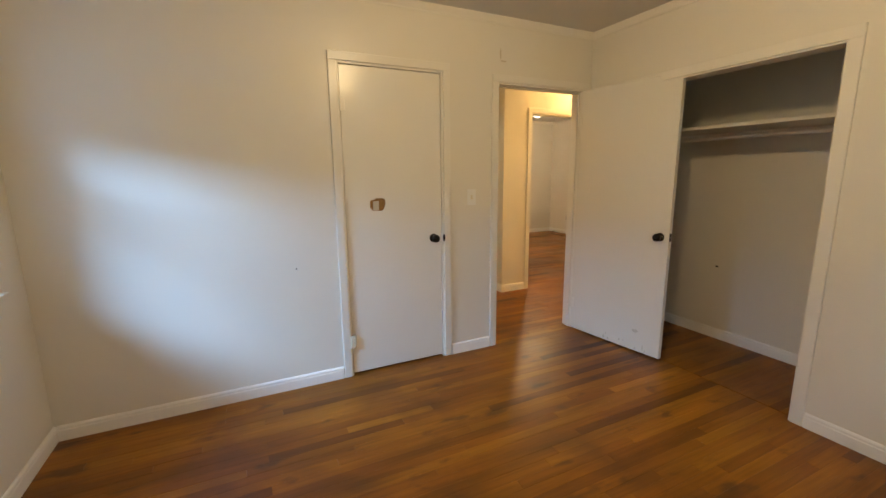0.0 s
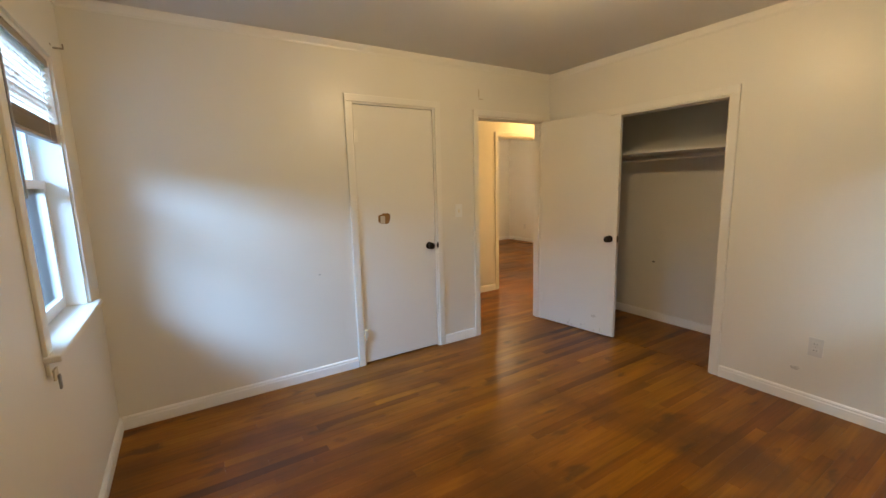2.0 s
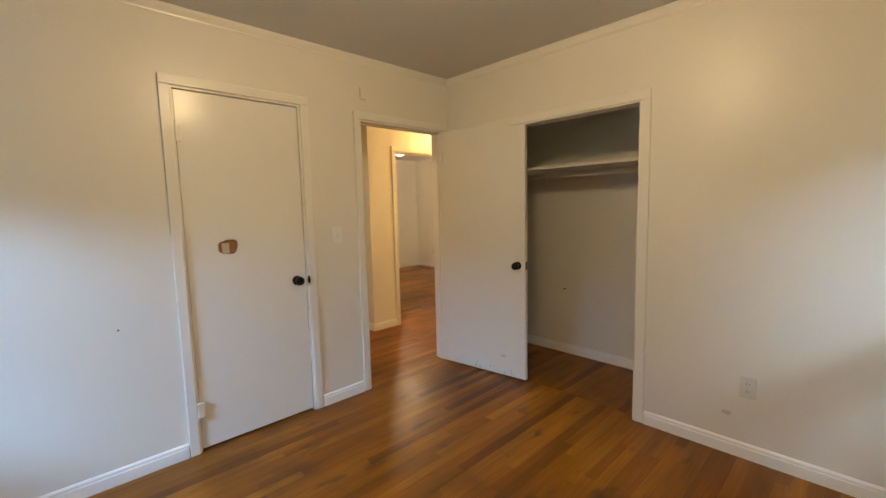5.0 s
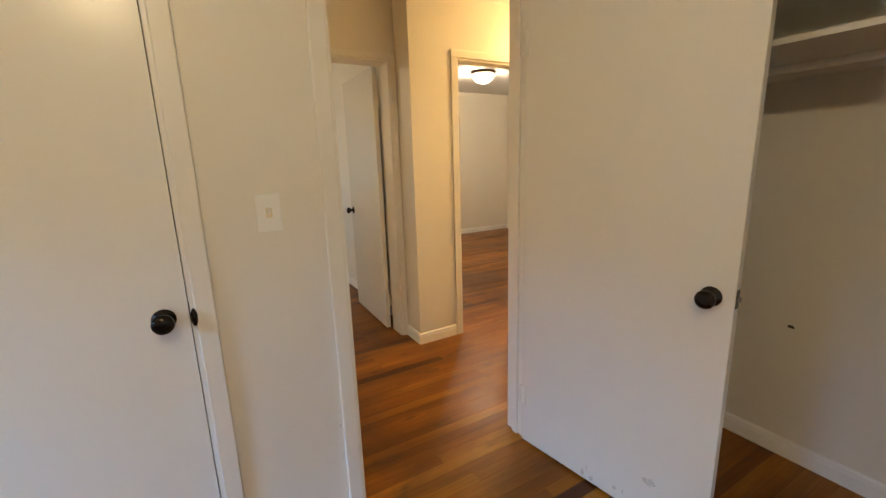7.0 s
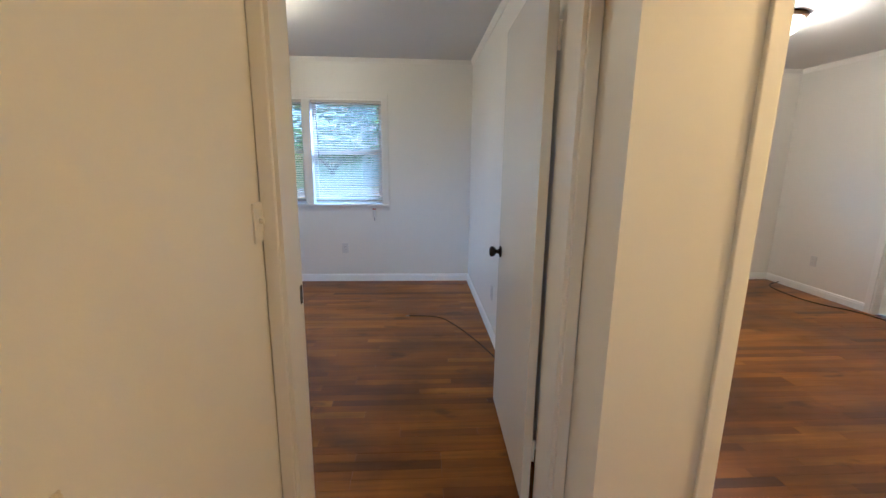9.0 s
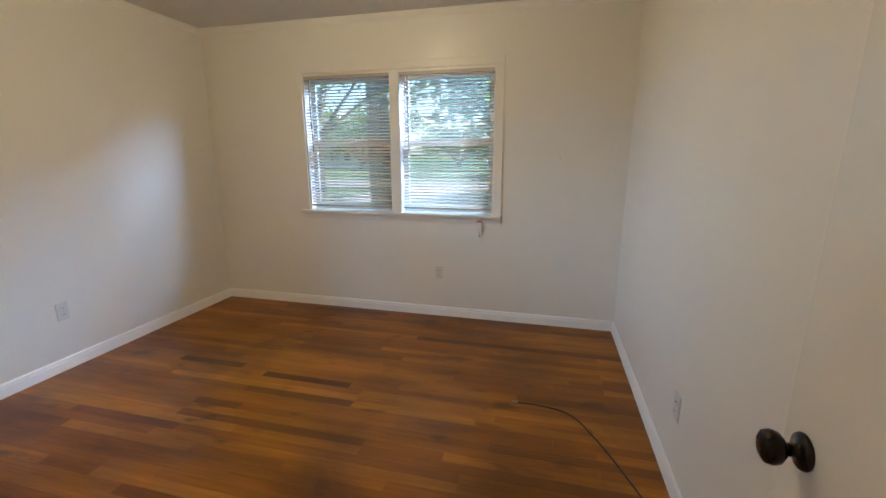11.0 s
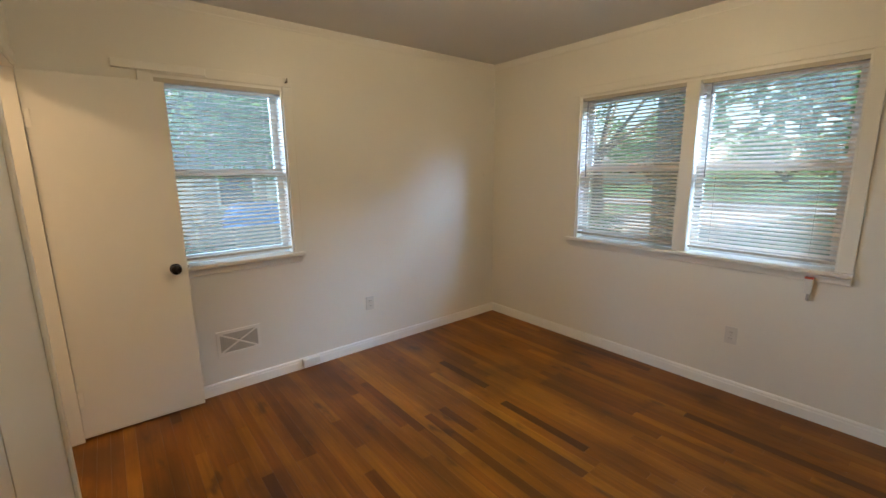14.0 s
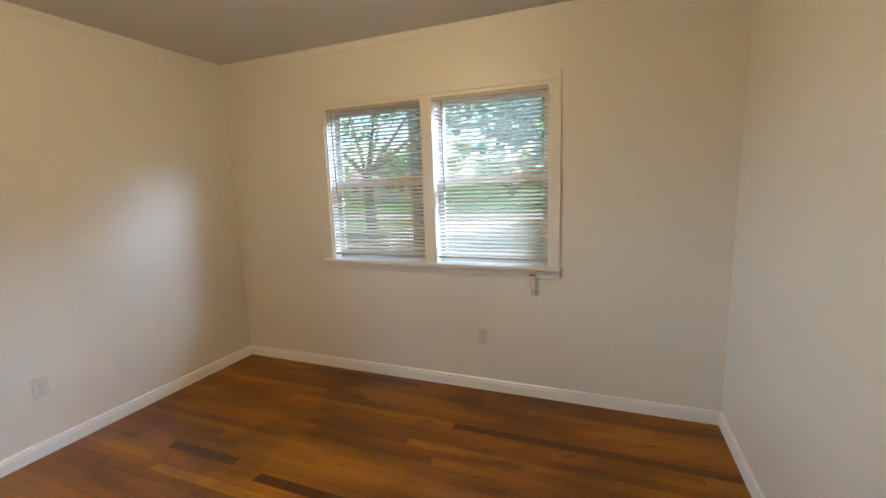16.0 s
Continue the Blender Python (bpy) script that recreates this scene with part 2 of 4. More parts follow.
CORE = mat("brown_fibre", (0.30, 0.16, 0.05), 0.9, vary=0.4, scale=60)
PLASTER = mat("bare_plaster", (0.60, 0.53, 0.42), 0.9, vary=0.15, scale=40)
SMUDGE = mat("grey_scuff", (0.60, 0.57, 0.51), 0.7, vary=0.25, scale=60)
CABLE = mat("black_cable", (0.018, 0.014, 0.012), 0.5)
RED = mat("orange_red_plastic", (0.45, 0.07, 0.03), 0.5)
GLASS = glass_mat()
LIT = glow("lit_glass_bowl", (1.0, 0.86, 0.62), 1.3)
GRILLE = mat("grey_grille", (0.52, 0.50, 0.45), 0.5, vary=0.1, scale=30)
CREAM = mat("cream_paint", (0.74, 0.66, 0.50), 0.38, vary=0.06, scale=8)


# ---- mesh helpers ----
def link(name, bm, material, parent=None, label="", smooth=False):
    me = bpy.data.meshes.new(name)
    bmesh.ops.recalc_face_normals(bm, faces=bm.faces)
    if smooth:
        for f in bm.faces:
            f.smooth = True
    bm.to_mesh(me)
    bm.free()
    me.materials.append(material)
    ob = new(name, me)
    if parent is not None:
        ob.parent = parent
    if label:
        ob["label"] = label
    return ob


def part(name, bm, material, parent, label="", smooth=False):
    return link(name, bm, material, parent, label, smooth)


def add_box(bm, x0, x1, y0, y1, z0, z1, bevel=0.0):
    v = [bm.verts.new(p) for p in ((x0, y0, z0), (x1, y0, z0), (x1, y1, z0), (x0, y1, z0), (x0, y0, z1), (x1, y0, z1), (x1, y1, z1), (x0, y1, z1))]
    f = [bm.faces.new([v[i] for i in q]) for q in ((0, 3, 2, 1), (4, 5, 6, 7), (0, 1, 5, 4), (1, 2, 6, 5), (2, 3, 7, 6), (3, 0, 4, 7))]
    if bevel:
        bmesh.ops.bevel(bm, geom=list({e for q in f for e in q.edges}), offset=bevel, segments=2, profile=0.5, affect="EDGES", clamp_overlap=True)
    return bm


def box(x0, x1, y0, y1, z0, z1, bevel=0.0):
    return add_box(bmesh.new(), min(x0, x1), max(x0, x1), min(y0, y1), max(y0, y1), z0, z1, bevel)


def lathe(profile, segs=24):
    """Rows of radius and height along +z, turned about z."""
    bm = bmesh.new()
    rings = []
    for r, h in profile:
        rings.append([bm.verts.new((max(r, 1e-5) * math.cos(2 * math.pi * i / segs), max(r, 1e-5) * math.sin(2 * math.pi * i / segs), h)) for i in range(segs)])
    for a, b in zip(rings, rings[1:]):
        for i in range(segs):
            bm.faces.new((a[i], a[(i + 1) % segs], b[(i + 1) % segs], b[i]))
    bm.faces.new(rings[0][::-1])
    bm.faces.new(rings[-1])
    return bm


def prism(profile, p0, p1, out):
    """A moulding from p0 to p1 on the plan; profile rows of (distance from the wall, height); out points into the room."""
    bm = bmesh.new()
    ends = []
    for p in (p0, p1):
        ends.append([bm.verts.new((p[0] + out[0] * d, p[1] + out[1] * d, z)) for d, z in profile])
    n = len(profile)
    for i in range(n):
        bm.faces.new((ends[0][i], ends[0][(i + 1) % n], ends[1][(i + 1) % n], ends[1][i]))
    bm.faces.new(ends[0][::-1])
    bm.faces.new(ends[1])
    return bm


def tube(points, radius, segs=8):
    cu = bpy.data.curves.new("tube", "CURVE")
    cu.dimensions, cu.bevel_depth, cu.bevel_resolution = "3D", radius, 2
    sp = cu.splines.new("BEZIER")
    sp.bezier_points.add(len(points) - 1)
    for q, p in zip(sp.bezier_points, points):
        q.co = p
        q.handle_left_type = q.handle_right_type = "AUTO"
    ob = bpy.data.objects.new("tube", cu)
    me = bpy.data.meshes.new_from_object(ob)
    bpy.data.objects.remove(ob)
    bm = bmesh.new()
    bm.from_mesh(me)
    return bm


# ---- setting ----
def wall(name, x0, x1, y0, y1, holes=(), label=""):
    """A wall over the plan rectangle, full height, with holes (from, to, bottom, top) along its longer side."""
    bm = bmesh.new()
    along_x = (x1 - x0) > (y1 - y0)
    a0, a1 = (x0, x1) if along_x else (y0, y1)
    cuts = sorted({a0, a1, *(h[0] for h in holes), *(h[1] for h in holes)})

    def slab(a, b, z0, z1):
        if along_x:
            add_box(bm, a, b, y0, y1, z0, z1)
        else:
            add_box(bm, x0, x1, a, b, z0, z1)
    for a, b in zip(cuts, cuts[1:]):
        h = [q for q in holes if q[0] <= a + 1e-6 and q[1] >= b - 1e-6]
        if not h:
            slab(a, b, -0.02, H)
        else:
            if h[0][2] > 0:
                slab(a, b, -0.02, h[0][2])
            slab(a, b, h[0][3], H)
    ob = link(name, bm, WALL)
    tagged(ob, label or "off-white painted plaster wall, slightly uneven", "wall", kind="structure")
    return ob


# door openings: from, to, head height
D_CLOSED = (-2.055, -1.335, 2.045)
D_HALL = (-0.901, -0.066, 2.012)
D_BACK = (-0.958, -0.054, 2.010)
D_LIVING = (0.338, 1.205, 2.016)
D_SIDE = (-3.46, -2.80, 1.985)
D_PANEL = (-1.94, -1.28, 2.010)
K_OPEN = (-1.620, -0.395, 1.968)

WIN_AW = (-1.10, -0.33, 0.88, 2.05)
WIN_AS = (-1.95, -0.36, 0.86, 2.03)
WIN_BW = (2.140, 2.873, 0.90, 2.02)
WIN_BN = (-2.572, -0.928, 0.898, 2.028)
WIN_CN = (1.93, 2.72, 0.93, 2.03)



def hole(w):
    return (w[0], w[1], w[2] - 0.030, w[3])


wall("wall_bedroom_west", AX0 - 0.16, AX0, AY0 - 0.16, AY1 + 0.12, [hole(WIN_AW)])
wall("wall_bedroom_south", AX0, AX1 + 0.98, AY0 - 0.16, AY0, [hole(WIN_AS)])
wall("wall_bedroom_east", AX1, AX1 + 0.11, AY0, AY1, [(K_OPEN[0], K_OPEN[1], 0, K_OPEN[2])])
wall("wall_bedroom_north", AX0, HX1, 0.0, 0.12, [(D_CLOSED[0], D_CLOSED[1], 0, D_CLOSED[2]), (D_HALL[0], D_HALL[1], 0, D_HALL[2])])
wall("wall_closet_back", KX1, KX1 + 0.12, AY0, 0.0)
wall("wall_closet_side", KX0, KX1, KY0 - 0.08, KY0)
wall("wall_hall_west", HX0 - 0.11, HX0, 0.12, HY2)
wall("wall_hall_north", 0.168, HX1, HY1, CY0, [(D_LIVING[0], D_LIVING[1], 0, D_LIVING[2])])
wall("wall_pillar", -0.015, 0.168, HY1, BY0)
wall("wall_hall_east", HX1, HX1 + 0.12, 0.0, CY0)
wall("wall_back_south", BX0, -0.015, HY2, BY0, [(D_SIDE[0], D_SIDE[1], 0, D_SIDE[2]), (D_PANEL[0], D_PANEL[1], 0, D_PANEL[2]), (D_BACK[0], D_BACK[1], 0, D_BACK[2])])
wall("wall_back_west", BX0 - 0.16, BX0, 0.12, BY1 + 0.16, [hole(WIN_BW)])
wall("wall_back_east", BX1, CX0, BY0, BY1)
wall("wall_back_north", BX0, CX1 + 0.12, BY1, BY1 + 0.16, [hole(WIN_BN), hole(WIN_CN)])
wall("wall_living_east", CX1, CX1 + 0.12, CY0, CY1 - 0.01, [(2.90, 3.70, 0, 2.0)])
wall("wall_living_south", HX1 + 0.12, CX1 + 0.12, CY0 - 0.12, CY0)
wall("wall_store_divider", -2.20, -2.12, 0.12, HY2)

bm = box(AX0 - 0.16, CX1 + 0.12, AY0 - 0.16, BY1 + 0.16, H, H + 0.12)
tagged(link("ceiling", bm, CEIL), "flat matt grey-white painted ceiling", "ceiling", kind="structure")
bm = box(AX0 - 0.16, CX1 + 0.12, AY0 - 0.16, BY1 + 0.16, -0.12, -0.013)
tagged(link("subfloor", bm, SUBFLOOR), "dark boards under the strip flooring", "floor", kind="structure")

BASE = [(0.0, 0.0), (0.014, 0.0), (0.014, 0.058), (0.011, 0.062), (0.011, 0.074), (0.005, 0.082), (0.0, 0.083)]
CROWN = [(0.0, H - 0.050), (0.006, H - 0.050), (0.008, H - 0.040), (0.022, H - 0.018), (0.026, H - 0.008), (0.026, H - 0.0005), (0.0, H - 0.0005)]


def moulding(name, profile, runs, label, material):
    for p0, p1, out in runs:
        tagged(link(name, prism(profile, p0, p1, out), material), label, "moulding", kind="structure")


E, W_, N, S = (1, 0), (-1, 0), (0, 1), (0, -1)
C = 0.052   # casing width
moulding("baseboard", BASE, [
    ((AX0, AY0), (AX0, AY1), E), ((AX0 + 0.014, AY0), (AX1 - 0.014, AY0), N),
    ((AX1, AY0), (AX1, K_OPEN[0] - 0.055), W_), ((AX1, K_OPEN[1] + 0.055), (AX1, AY1), W_),
    ((AX0 + 0.014, AY1), (D_CLOSED[0] - C, AY1), S), ((D_CLOSED[1] + C, AY1), (D_HALL[0] - C, AY1), S),
    ((KX1, KY0), (KX1, KY1), W_), ((KX0, KY0), (KX1 - 0.014, KY0), N),
    ((HX0, 0.135), (HX0, HY2), E), ((-0.015 - 0.014, HY1), (D_LIVING[0] - 0.046, HY1), S), ((-0.015, HY1), (-0.015, HY2 - 0.016), W_),
    ((D_LIVING[1] + 0.002, HY1), (HX1, HY1), S), ((HX1, HY0), (HX1, HY1 - 0.014), W_), ((D_HALL[1] + C, HY0), (HX1 - 0.014, HY0), N),
    ((BX0, BY0), (BX0, BY1), E), ((BX0 + 0.014, BY1), (BX1 - 0.014, BY1), S), ((BX1, BY0 + 0.1), (BX1, BY1), W_),
    ((D_SIDE[1] + C, BY0), (D_PANEL[0] - 0.004, BY0), N), ((D_PANEL[1] + 0.004, BY0), (D_BACK[0] - C, BY0), N),
    ((CX0, CY0), (CX0, CY1 - 0.01), E), ((CX0 + 0.014, CY1 - 0.01), (CX1 - 0.014, CY1 - 0.01), S), ((CX1, CY0), (CX1, 2.846), W_), ((CX1, 3.754), (CX1, CY1 - 0.01), W_),
], "white painted wooden baseboard with a capped top", BOARD_WHITE)
moulding("crown_trim", CROWN, [
    ((AX0, AY0), (AX0, AY1), E), ((AX0, AY0), (AX1, AY0), N), ((AX1, AY0), (AX1, AY1), W_), ((AX0, AY1), (AX1, AY1), S),
    ((HX0, HY0), (HX0, HY2), E), ((HX0, HY2), (-0.015, HY2), S), ((-0.015, HY1), (-0.015, HY2), W_), ((-0.041, HY1), (HX1, HY1), S), ((HX0, HY0), (HX1, HY0), N),
    ((BX0, BY0), (BX0, BY1), E), ((BX0, BY1), (BX1, BY1), S), ((BX1, BY0), (BX1, BY1), W_), ((BX0, BY0), (BX1, BY0), N),
    ((CX0, CY1 - 0.01), (CX1, CY1 - 0.01), S), ((CX1, CY0), (CX1, CY1 - 0.01), W_),
], "narrow painted crown moulding under the ceiling", TRIM)


# ---- doors ----
def door_frame(name, x0, x1, head, y0, y1, widths=(C, C), sides=(True, True), faces=(True, True), stop_y=None):
    """Jambs and casings round an opening in a wall between y0 and y1."""
    root = tagged(new(name), "white painted wooden door casing and jambs", "door frame", kind="structure")
    t = 0.018
    for nm, b in (("jamb", box(x0, x0 + t, y0 - 0.002, y1 + 0.002, 0, head - t)), ("jamb", box(x1 - t, x1, y0 - 0.002, y1 + 0.002, 0, head - t)),
                  ("head_jamb", box(x0, x1, y0 - 0.002, y1 + 0.002, head - t, head))):
        part(nm, b, TRIM, root)
    if stop_y is not None:
        for b in (box(x0 + t, x0 + t + 0.011, stop_y, stop_y + 0.034, 0, head - t - 0.011, 0.002), box(x1 - t - 0.011, x1 - t, stop_y, stop_y + 0.034, 0, head - t - 0.011, 0.002),
                  box(x0 + t, x1 - t, stop_y, stop_y + 0.034, head - t - 0.011, head - t, 0.002)):
            part("door_stop", b, TRIM, root)
    for k, (face, out) in enumerate(((y0, -1), (y1, 1))):
        if not faces[k]:
            continue
        a, b_ = face, face + out * 0.016
        lo = x0 + 0.006
        hi = x1 - 0.006
        if sides[0]:
            part("casing", box(lo - widths[0], lo, a, b_, 0, head - 0.006, 0.004), TRIM, root)
        if sides[1]:
            part("casing", box(hi, hi + widths[1], a, b_, 0, head - 0.006, 0.004), TRIM, root)
        part("head_casing", box(lo - (widths[0] if sides[0] else 0), hi + (widths[1] if sides[1] else 0), a, b_, head - 0.006, head - 0.006 + max(widths), 0.004), TRIM, root)
    return root


KNOB = [(0.030, 0.0), (0.031, 0.003), (0.029, 0.007), (0.014, 0.010), (0.011, 0.016), (0.011, 0.026), (0.018, 0.030), (0.026, 0.037), (0.0285, 0.047), (0.026, 0.056), (0.017, 0.061), (0.004, 0.0625)]


def door_leaf(label, width, height, hinge_left=True, thick=0.035, hole=None, knobs=(True, True)):
    """A flush leaf that hangs from the origin along +x, with its face at y = 0 and its back at y = thick."""
    bm = bmesh.new()
    if hole is None:
        add_box(bm, 0, width, 0, thick, 0, height, 0.002)
    else:
        # front skin with a ragged hole
        cx, cz, rx, rz = hole
        corners = [bm.verts.new(p) for p in ((0, 0, 0), (width, 0, 0), (width, 0, height), (0, 0, height))]
        ring = []
        rng = random.Random(5)
        for i in range(18):
            a = 2 * math.pi * i / 18
            c_, s_ = math.cos(a), math.sin(a)
            k = 1 / max(abs(c_), abs(s_)) ** 0.75 * rng.uniform(0.86, 1.08)
            ring.append(bm.verts.new((cx + rx * c_ * k, 0, cz + rz * s_ * k)))
        edges = [bm.edges.new((corners[i], corners[(i + 1) % 4])) for i in range(4)] + [bm.edges.new((ring[i], ring[(i + 1) % 18])) for i in range(18)]
        bmesh.ops.triangle_fill(bm, use_beauty=True, use_dissolve=False, edges=edges)
        deep = [bm.verts.new((v.co.x, 0.004, v.co.z)) for v in ring]
        for i in range(18):
            bm.faces.new((ring[i], ring[(i + 1) % 18], deep[(i + 1) % 18], deep[i]))
        back = [bm.verts.new((v.co.x, thick, v.co.z)) for v in corners]
        for i in range(4):
            bm.faces.new((corners[i], corners[(i + 1) % 4], back[(i + 1) % 4], back[i]))
        bm.faces.new(back[::-1])
    leaf = link("door", bm, DOOR)
    tagged(leaf, label, "door")
    kx = width - 0.062
    for k, on in enumerate(knobs):
        if on:
            b = lathe(KNOB)
            bmesh.ops.transform(b, verts=b.verts, matrix=Matrix.Translation((kx, 0 if k == 0 else thick, 0.896)) @ Matrix.Rotation(radians(90 if k == 0 else -90), 4, "X"))
            part("door_knob", b, BRONZE, leaf, "dark bronze round door knob", smooth=True)
    part("latch_plate", box(width - 0.0015, width + 0.0015, thick / 2 - 0.011, thick / 2 + 0.011, 0.869, 0.926), BRONZE, leaf)
    part("latch_bolt", box(width + 0.0015, width + 0.010, thick / 2 - 0.006, thick / 2 + 0.006, 0.890, 0.905, 0.002), STEEL, leaf)
    for z in (0.19, height - 0.27):
        b = bmesh.new()
        add_box(b, -0.006, 0.026, -0.005, -0.0002, z, z + 0.088, 0.0012)
        bmesh.ops.create_cone(b, cap_ends=True, segments=10, radius1=0.006, radius2=0.006, depth=0.09, matrix=Matrix.Translation((-0.004, -0.005, z + 0.044)))
        part("hinge", b, TRIM, leaf, "butt hinge painted over in white")
    return leaf


door_frame("door_frame_1", *D_CLOSED, 0.0, 0.12, faces=(True, True), stop_y=0.042)
door_frame("door_frame_2", *D_HALL, 0.0, 0.12, stop_y=0.042)
door_frame("door_frame_3", *D_BACK, HY2, BY0, sides=(True, True), stop_y=None, widths=(0.044, 0.042))
door_frame("door_frame_4", *D_LIVING, HY1, CY0, sides=(True, False), widths=(0.050, 0.050), stop_y=HY1 + 0.05)
door_frame("door_frame_5", *D_SIDE, HY2, BY0, sides=(False, True), faces=(False, True), stop_y=HY2 + 0.03)

leaf = door_leaf("closed white flush door with a ragged hole in its face", 0.676, 2.005, hole=(0.214, 1.148, 0.052, 0.042), knobs=(True, False))
leaf.matrix_world = pose(D_CLOSED[0] + 0.022, 0.006, 0.016)
part("hinge_block", box(-0.016, 0.020, -0.026, -0.0052, 0.190, 0.278, 0.004), CREAM, leaf, "cream painted hinge standing proud")
b = box(0.140, 0.290, 0.012, 0.014, 1.08, 1.215)
part("door_core", b, CORE, leaf, "brown fibre core inside the hole")
b = box(0.182, 0.222, 0.0045, 0.010, 1.112, 1.172, 0.002)
part("torn_flap", b, PLASTER, leaf, "pale torn piece of door skin")

leaf = door_leaf("open white flush bedroom door, scuffed along its foot", 0.793, 1.985)
# hangs on the east jamb and stands open into the bedroom
leaf.matrix_world = pose(-0.104, -0.006, 0.012, 0, 0, -82.0)
OPEN_LEAF = leaf
leaf = door_leaf("open white flush door standing beside the bedroom wall", 0.755, 1.985)
leaf.matrix_world = pose(-0.084, BY0 + 0.012, 0.012, 0, 0, 88.4)
leaf = door_leaf("open narrow white door standing before the window", 0.590, 1.950)
leaf.matrix_world = pose(D_SIDE[0] + 0.006, BY0 + 0.0035, 0.015, 0, 0, 88.5)
leaf = door_leaf("open white living room door against the wall", 0.80, 1.97)
leaf.matrix_world = pose(D_LIVING[0] + 0.022, CY0 + 0.01, 0.012, 0, 0, 100)
b = box(0, D_PANEL[1] - D_PANEL[0] - 0.012, 0, 0.035, 0.0, D_PANEL[2] - 0.012, 0.0015)
leaf = tagged(link("closet_door", b, DOOR), "closed flush white closet door level with the wall", "door")
leaf.matrix_world = pose(D_PANEL[0] + 0.006, BY0 - 0.036, 0.004)

b = bmesh.new()
bmesh.ops.create_uvsphere(b, u_segments=16, v_segments=10, radius=1.0, matrix=Matrix.Translation((D_CLOSED[1] - 0.010, -0.017, 0.910)) @ Matrix.Diagonal((0.009, 0.007, 0.027, 1)))
part("strike_plate", b, BRONZE, bpy.data.objects["door_frame_1"], "dark bronze rounded strike plate", smooth=True)
part("strike_plate", box(D_HALL[0] + 0.018, D_HALL[0] + 0.0195, 0.012, 0.034, 0.885, 0.945), BRONZE, bpy.data.objects["door_frame_2"], "dark bronze strike plate")
part("strike_plate", box(D_BACK[0] + 0.018, D_BACK[0] + 0.0195, BY0 - 0.034, BY0 - 0.010, 0.880, 0.945), BRONZE, bpy.data.objects["door_frame_3"], "dark bronze strike plate")
part("strike_plate", box(D_LIVING[1] - 0.0195, D_LIVING[1] - 0.018, CY0 - 0.045, CY0 - 0.015, 0.850, 0.910), STEEL, bpy.data.objects["door_frame_4"], "worn steel strike plate")
part("strike_plate", box(D_SIDE[1] - 0.0195, D_SIDE[1] - 0.018, BY0 - 0.034, BY0 - 0.012, 0.880, 0.940), BRONZE, bpy.data.objects["door_frame_5"], "dark bronze strike plate")

# doorway in the living room's end wall
root = tagged(new("door_frame_6"), "white painted casing round a closed door", "door frame", kind="structure")
for nm, q in (("casing", box(CX1 - 0.016, CX1, 3.694, 3.752, 0, 1.994, 0.004)), ("casing", box(CX1 - 0.016, CX1, 2.848, 2.906, 0, 1.994, 0.004)), ("head_casing", box(CX1 - 0.016, CX1, 2.848, 3.752, 1.994, 2.048, 0.004)),
              ("jamb", box(CX1 - 0.002, CX1 + 0.122, 3.682, 3.70, 0, 1.982)), ("jamb", box(CX1 - 0.002, CX1 + 0.122, 2.90, 2.918, 0, 1.982)), ("head_jamb", box(CX1 - 0.002, CX1 + 0.122, 2.90, 3.70, 1.982, 2.0))):
    part(nm, q, TRIM, root)
leaf = door_leaf("closed white flush door in the living room's end wall", 0.758, 1.97, knobs=(True, False))
leaf.matrix_world = pose(CX1 + 0.060, 3.679, 0.008, 0, 0, -90)

# closet opening trim
root = tagged(new("closet_frame"), "white painted casing round the closet opening", "door frame", kind="structure")
y0, y1, hd = K_OPEN
for nm, b in (("jamb", box(-0.002, 0.112, y0, y0 + 0.016, 0, hd - 0.016)), ("jamb", box(-0.002, 0.112, y1 - 0.016, y1, 0, hd - 0.016)), ("head_jamb", box(-0.002, 0.112, y0, y1, hd - 0.016, hd)),
              ("casing", box(-0.014, 0, y0 - 0.052, y0 + 0.006, 0, hd - 0.006, 0.003)), ("casing", box(-0.014, 0, y1 - 0.006, y1 + 0.052, 0, hd - 0.006, 0.003)),
              ("head_casing", box(-0.014, 0, y0 - 0.052, y1 + 0.052, hd - 0.006, hd + 0.052, 0.003))):
    part(nm, b, TRIM, root)
root = tagged(new("closet_shelf"), "white painted closet shelf on a wall cleat", "shelf")
part("board", box(0.32, KX1, KY0, KY1, 1.647, 1.667, 0.002), TRIM, root)
part("cleat", box(KX1 - 0.018, KX1, KY0, KY1, 1.600, 1.647, 0.003), TRIM, root)
b = bmesh.new()
bmesh.ops.create_cone(b, cap_ends=True, segments=16, radius1=0.013, radius2=0.013, depth=KY1 - KY0, matrix=Matrix.Translation((0.50, (KY0 + KY1) / 2, 1.598)) @ Matrix.Rotation(radians(90), 4, "X"))
tagged(link("closet_rod", b, TRIM, smooth=False), "white painted wooden clothes rod under the shelf", "rod")


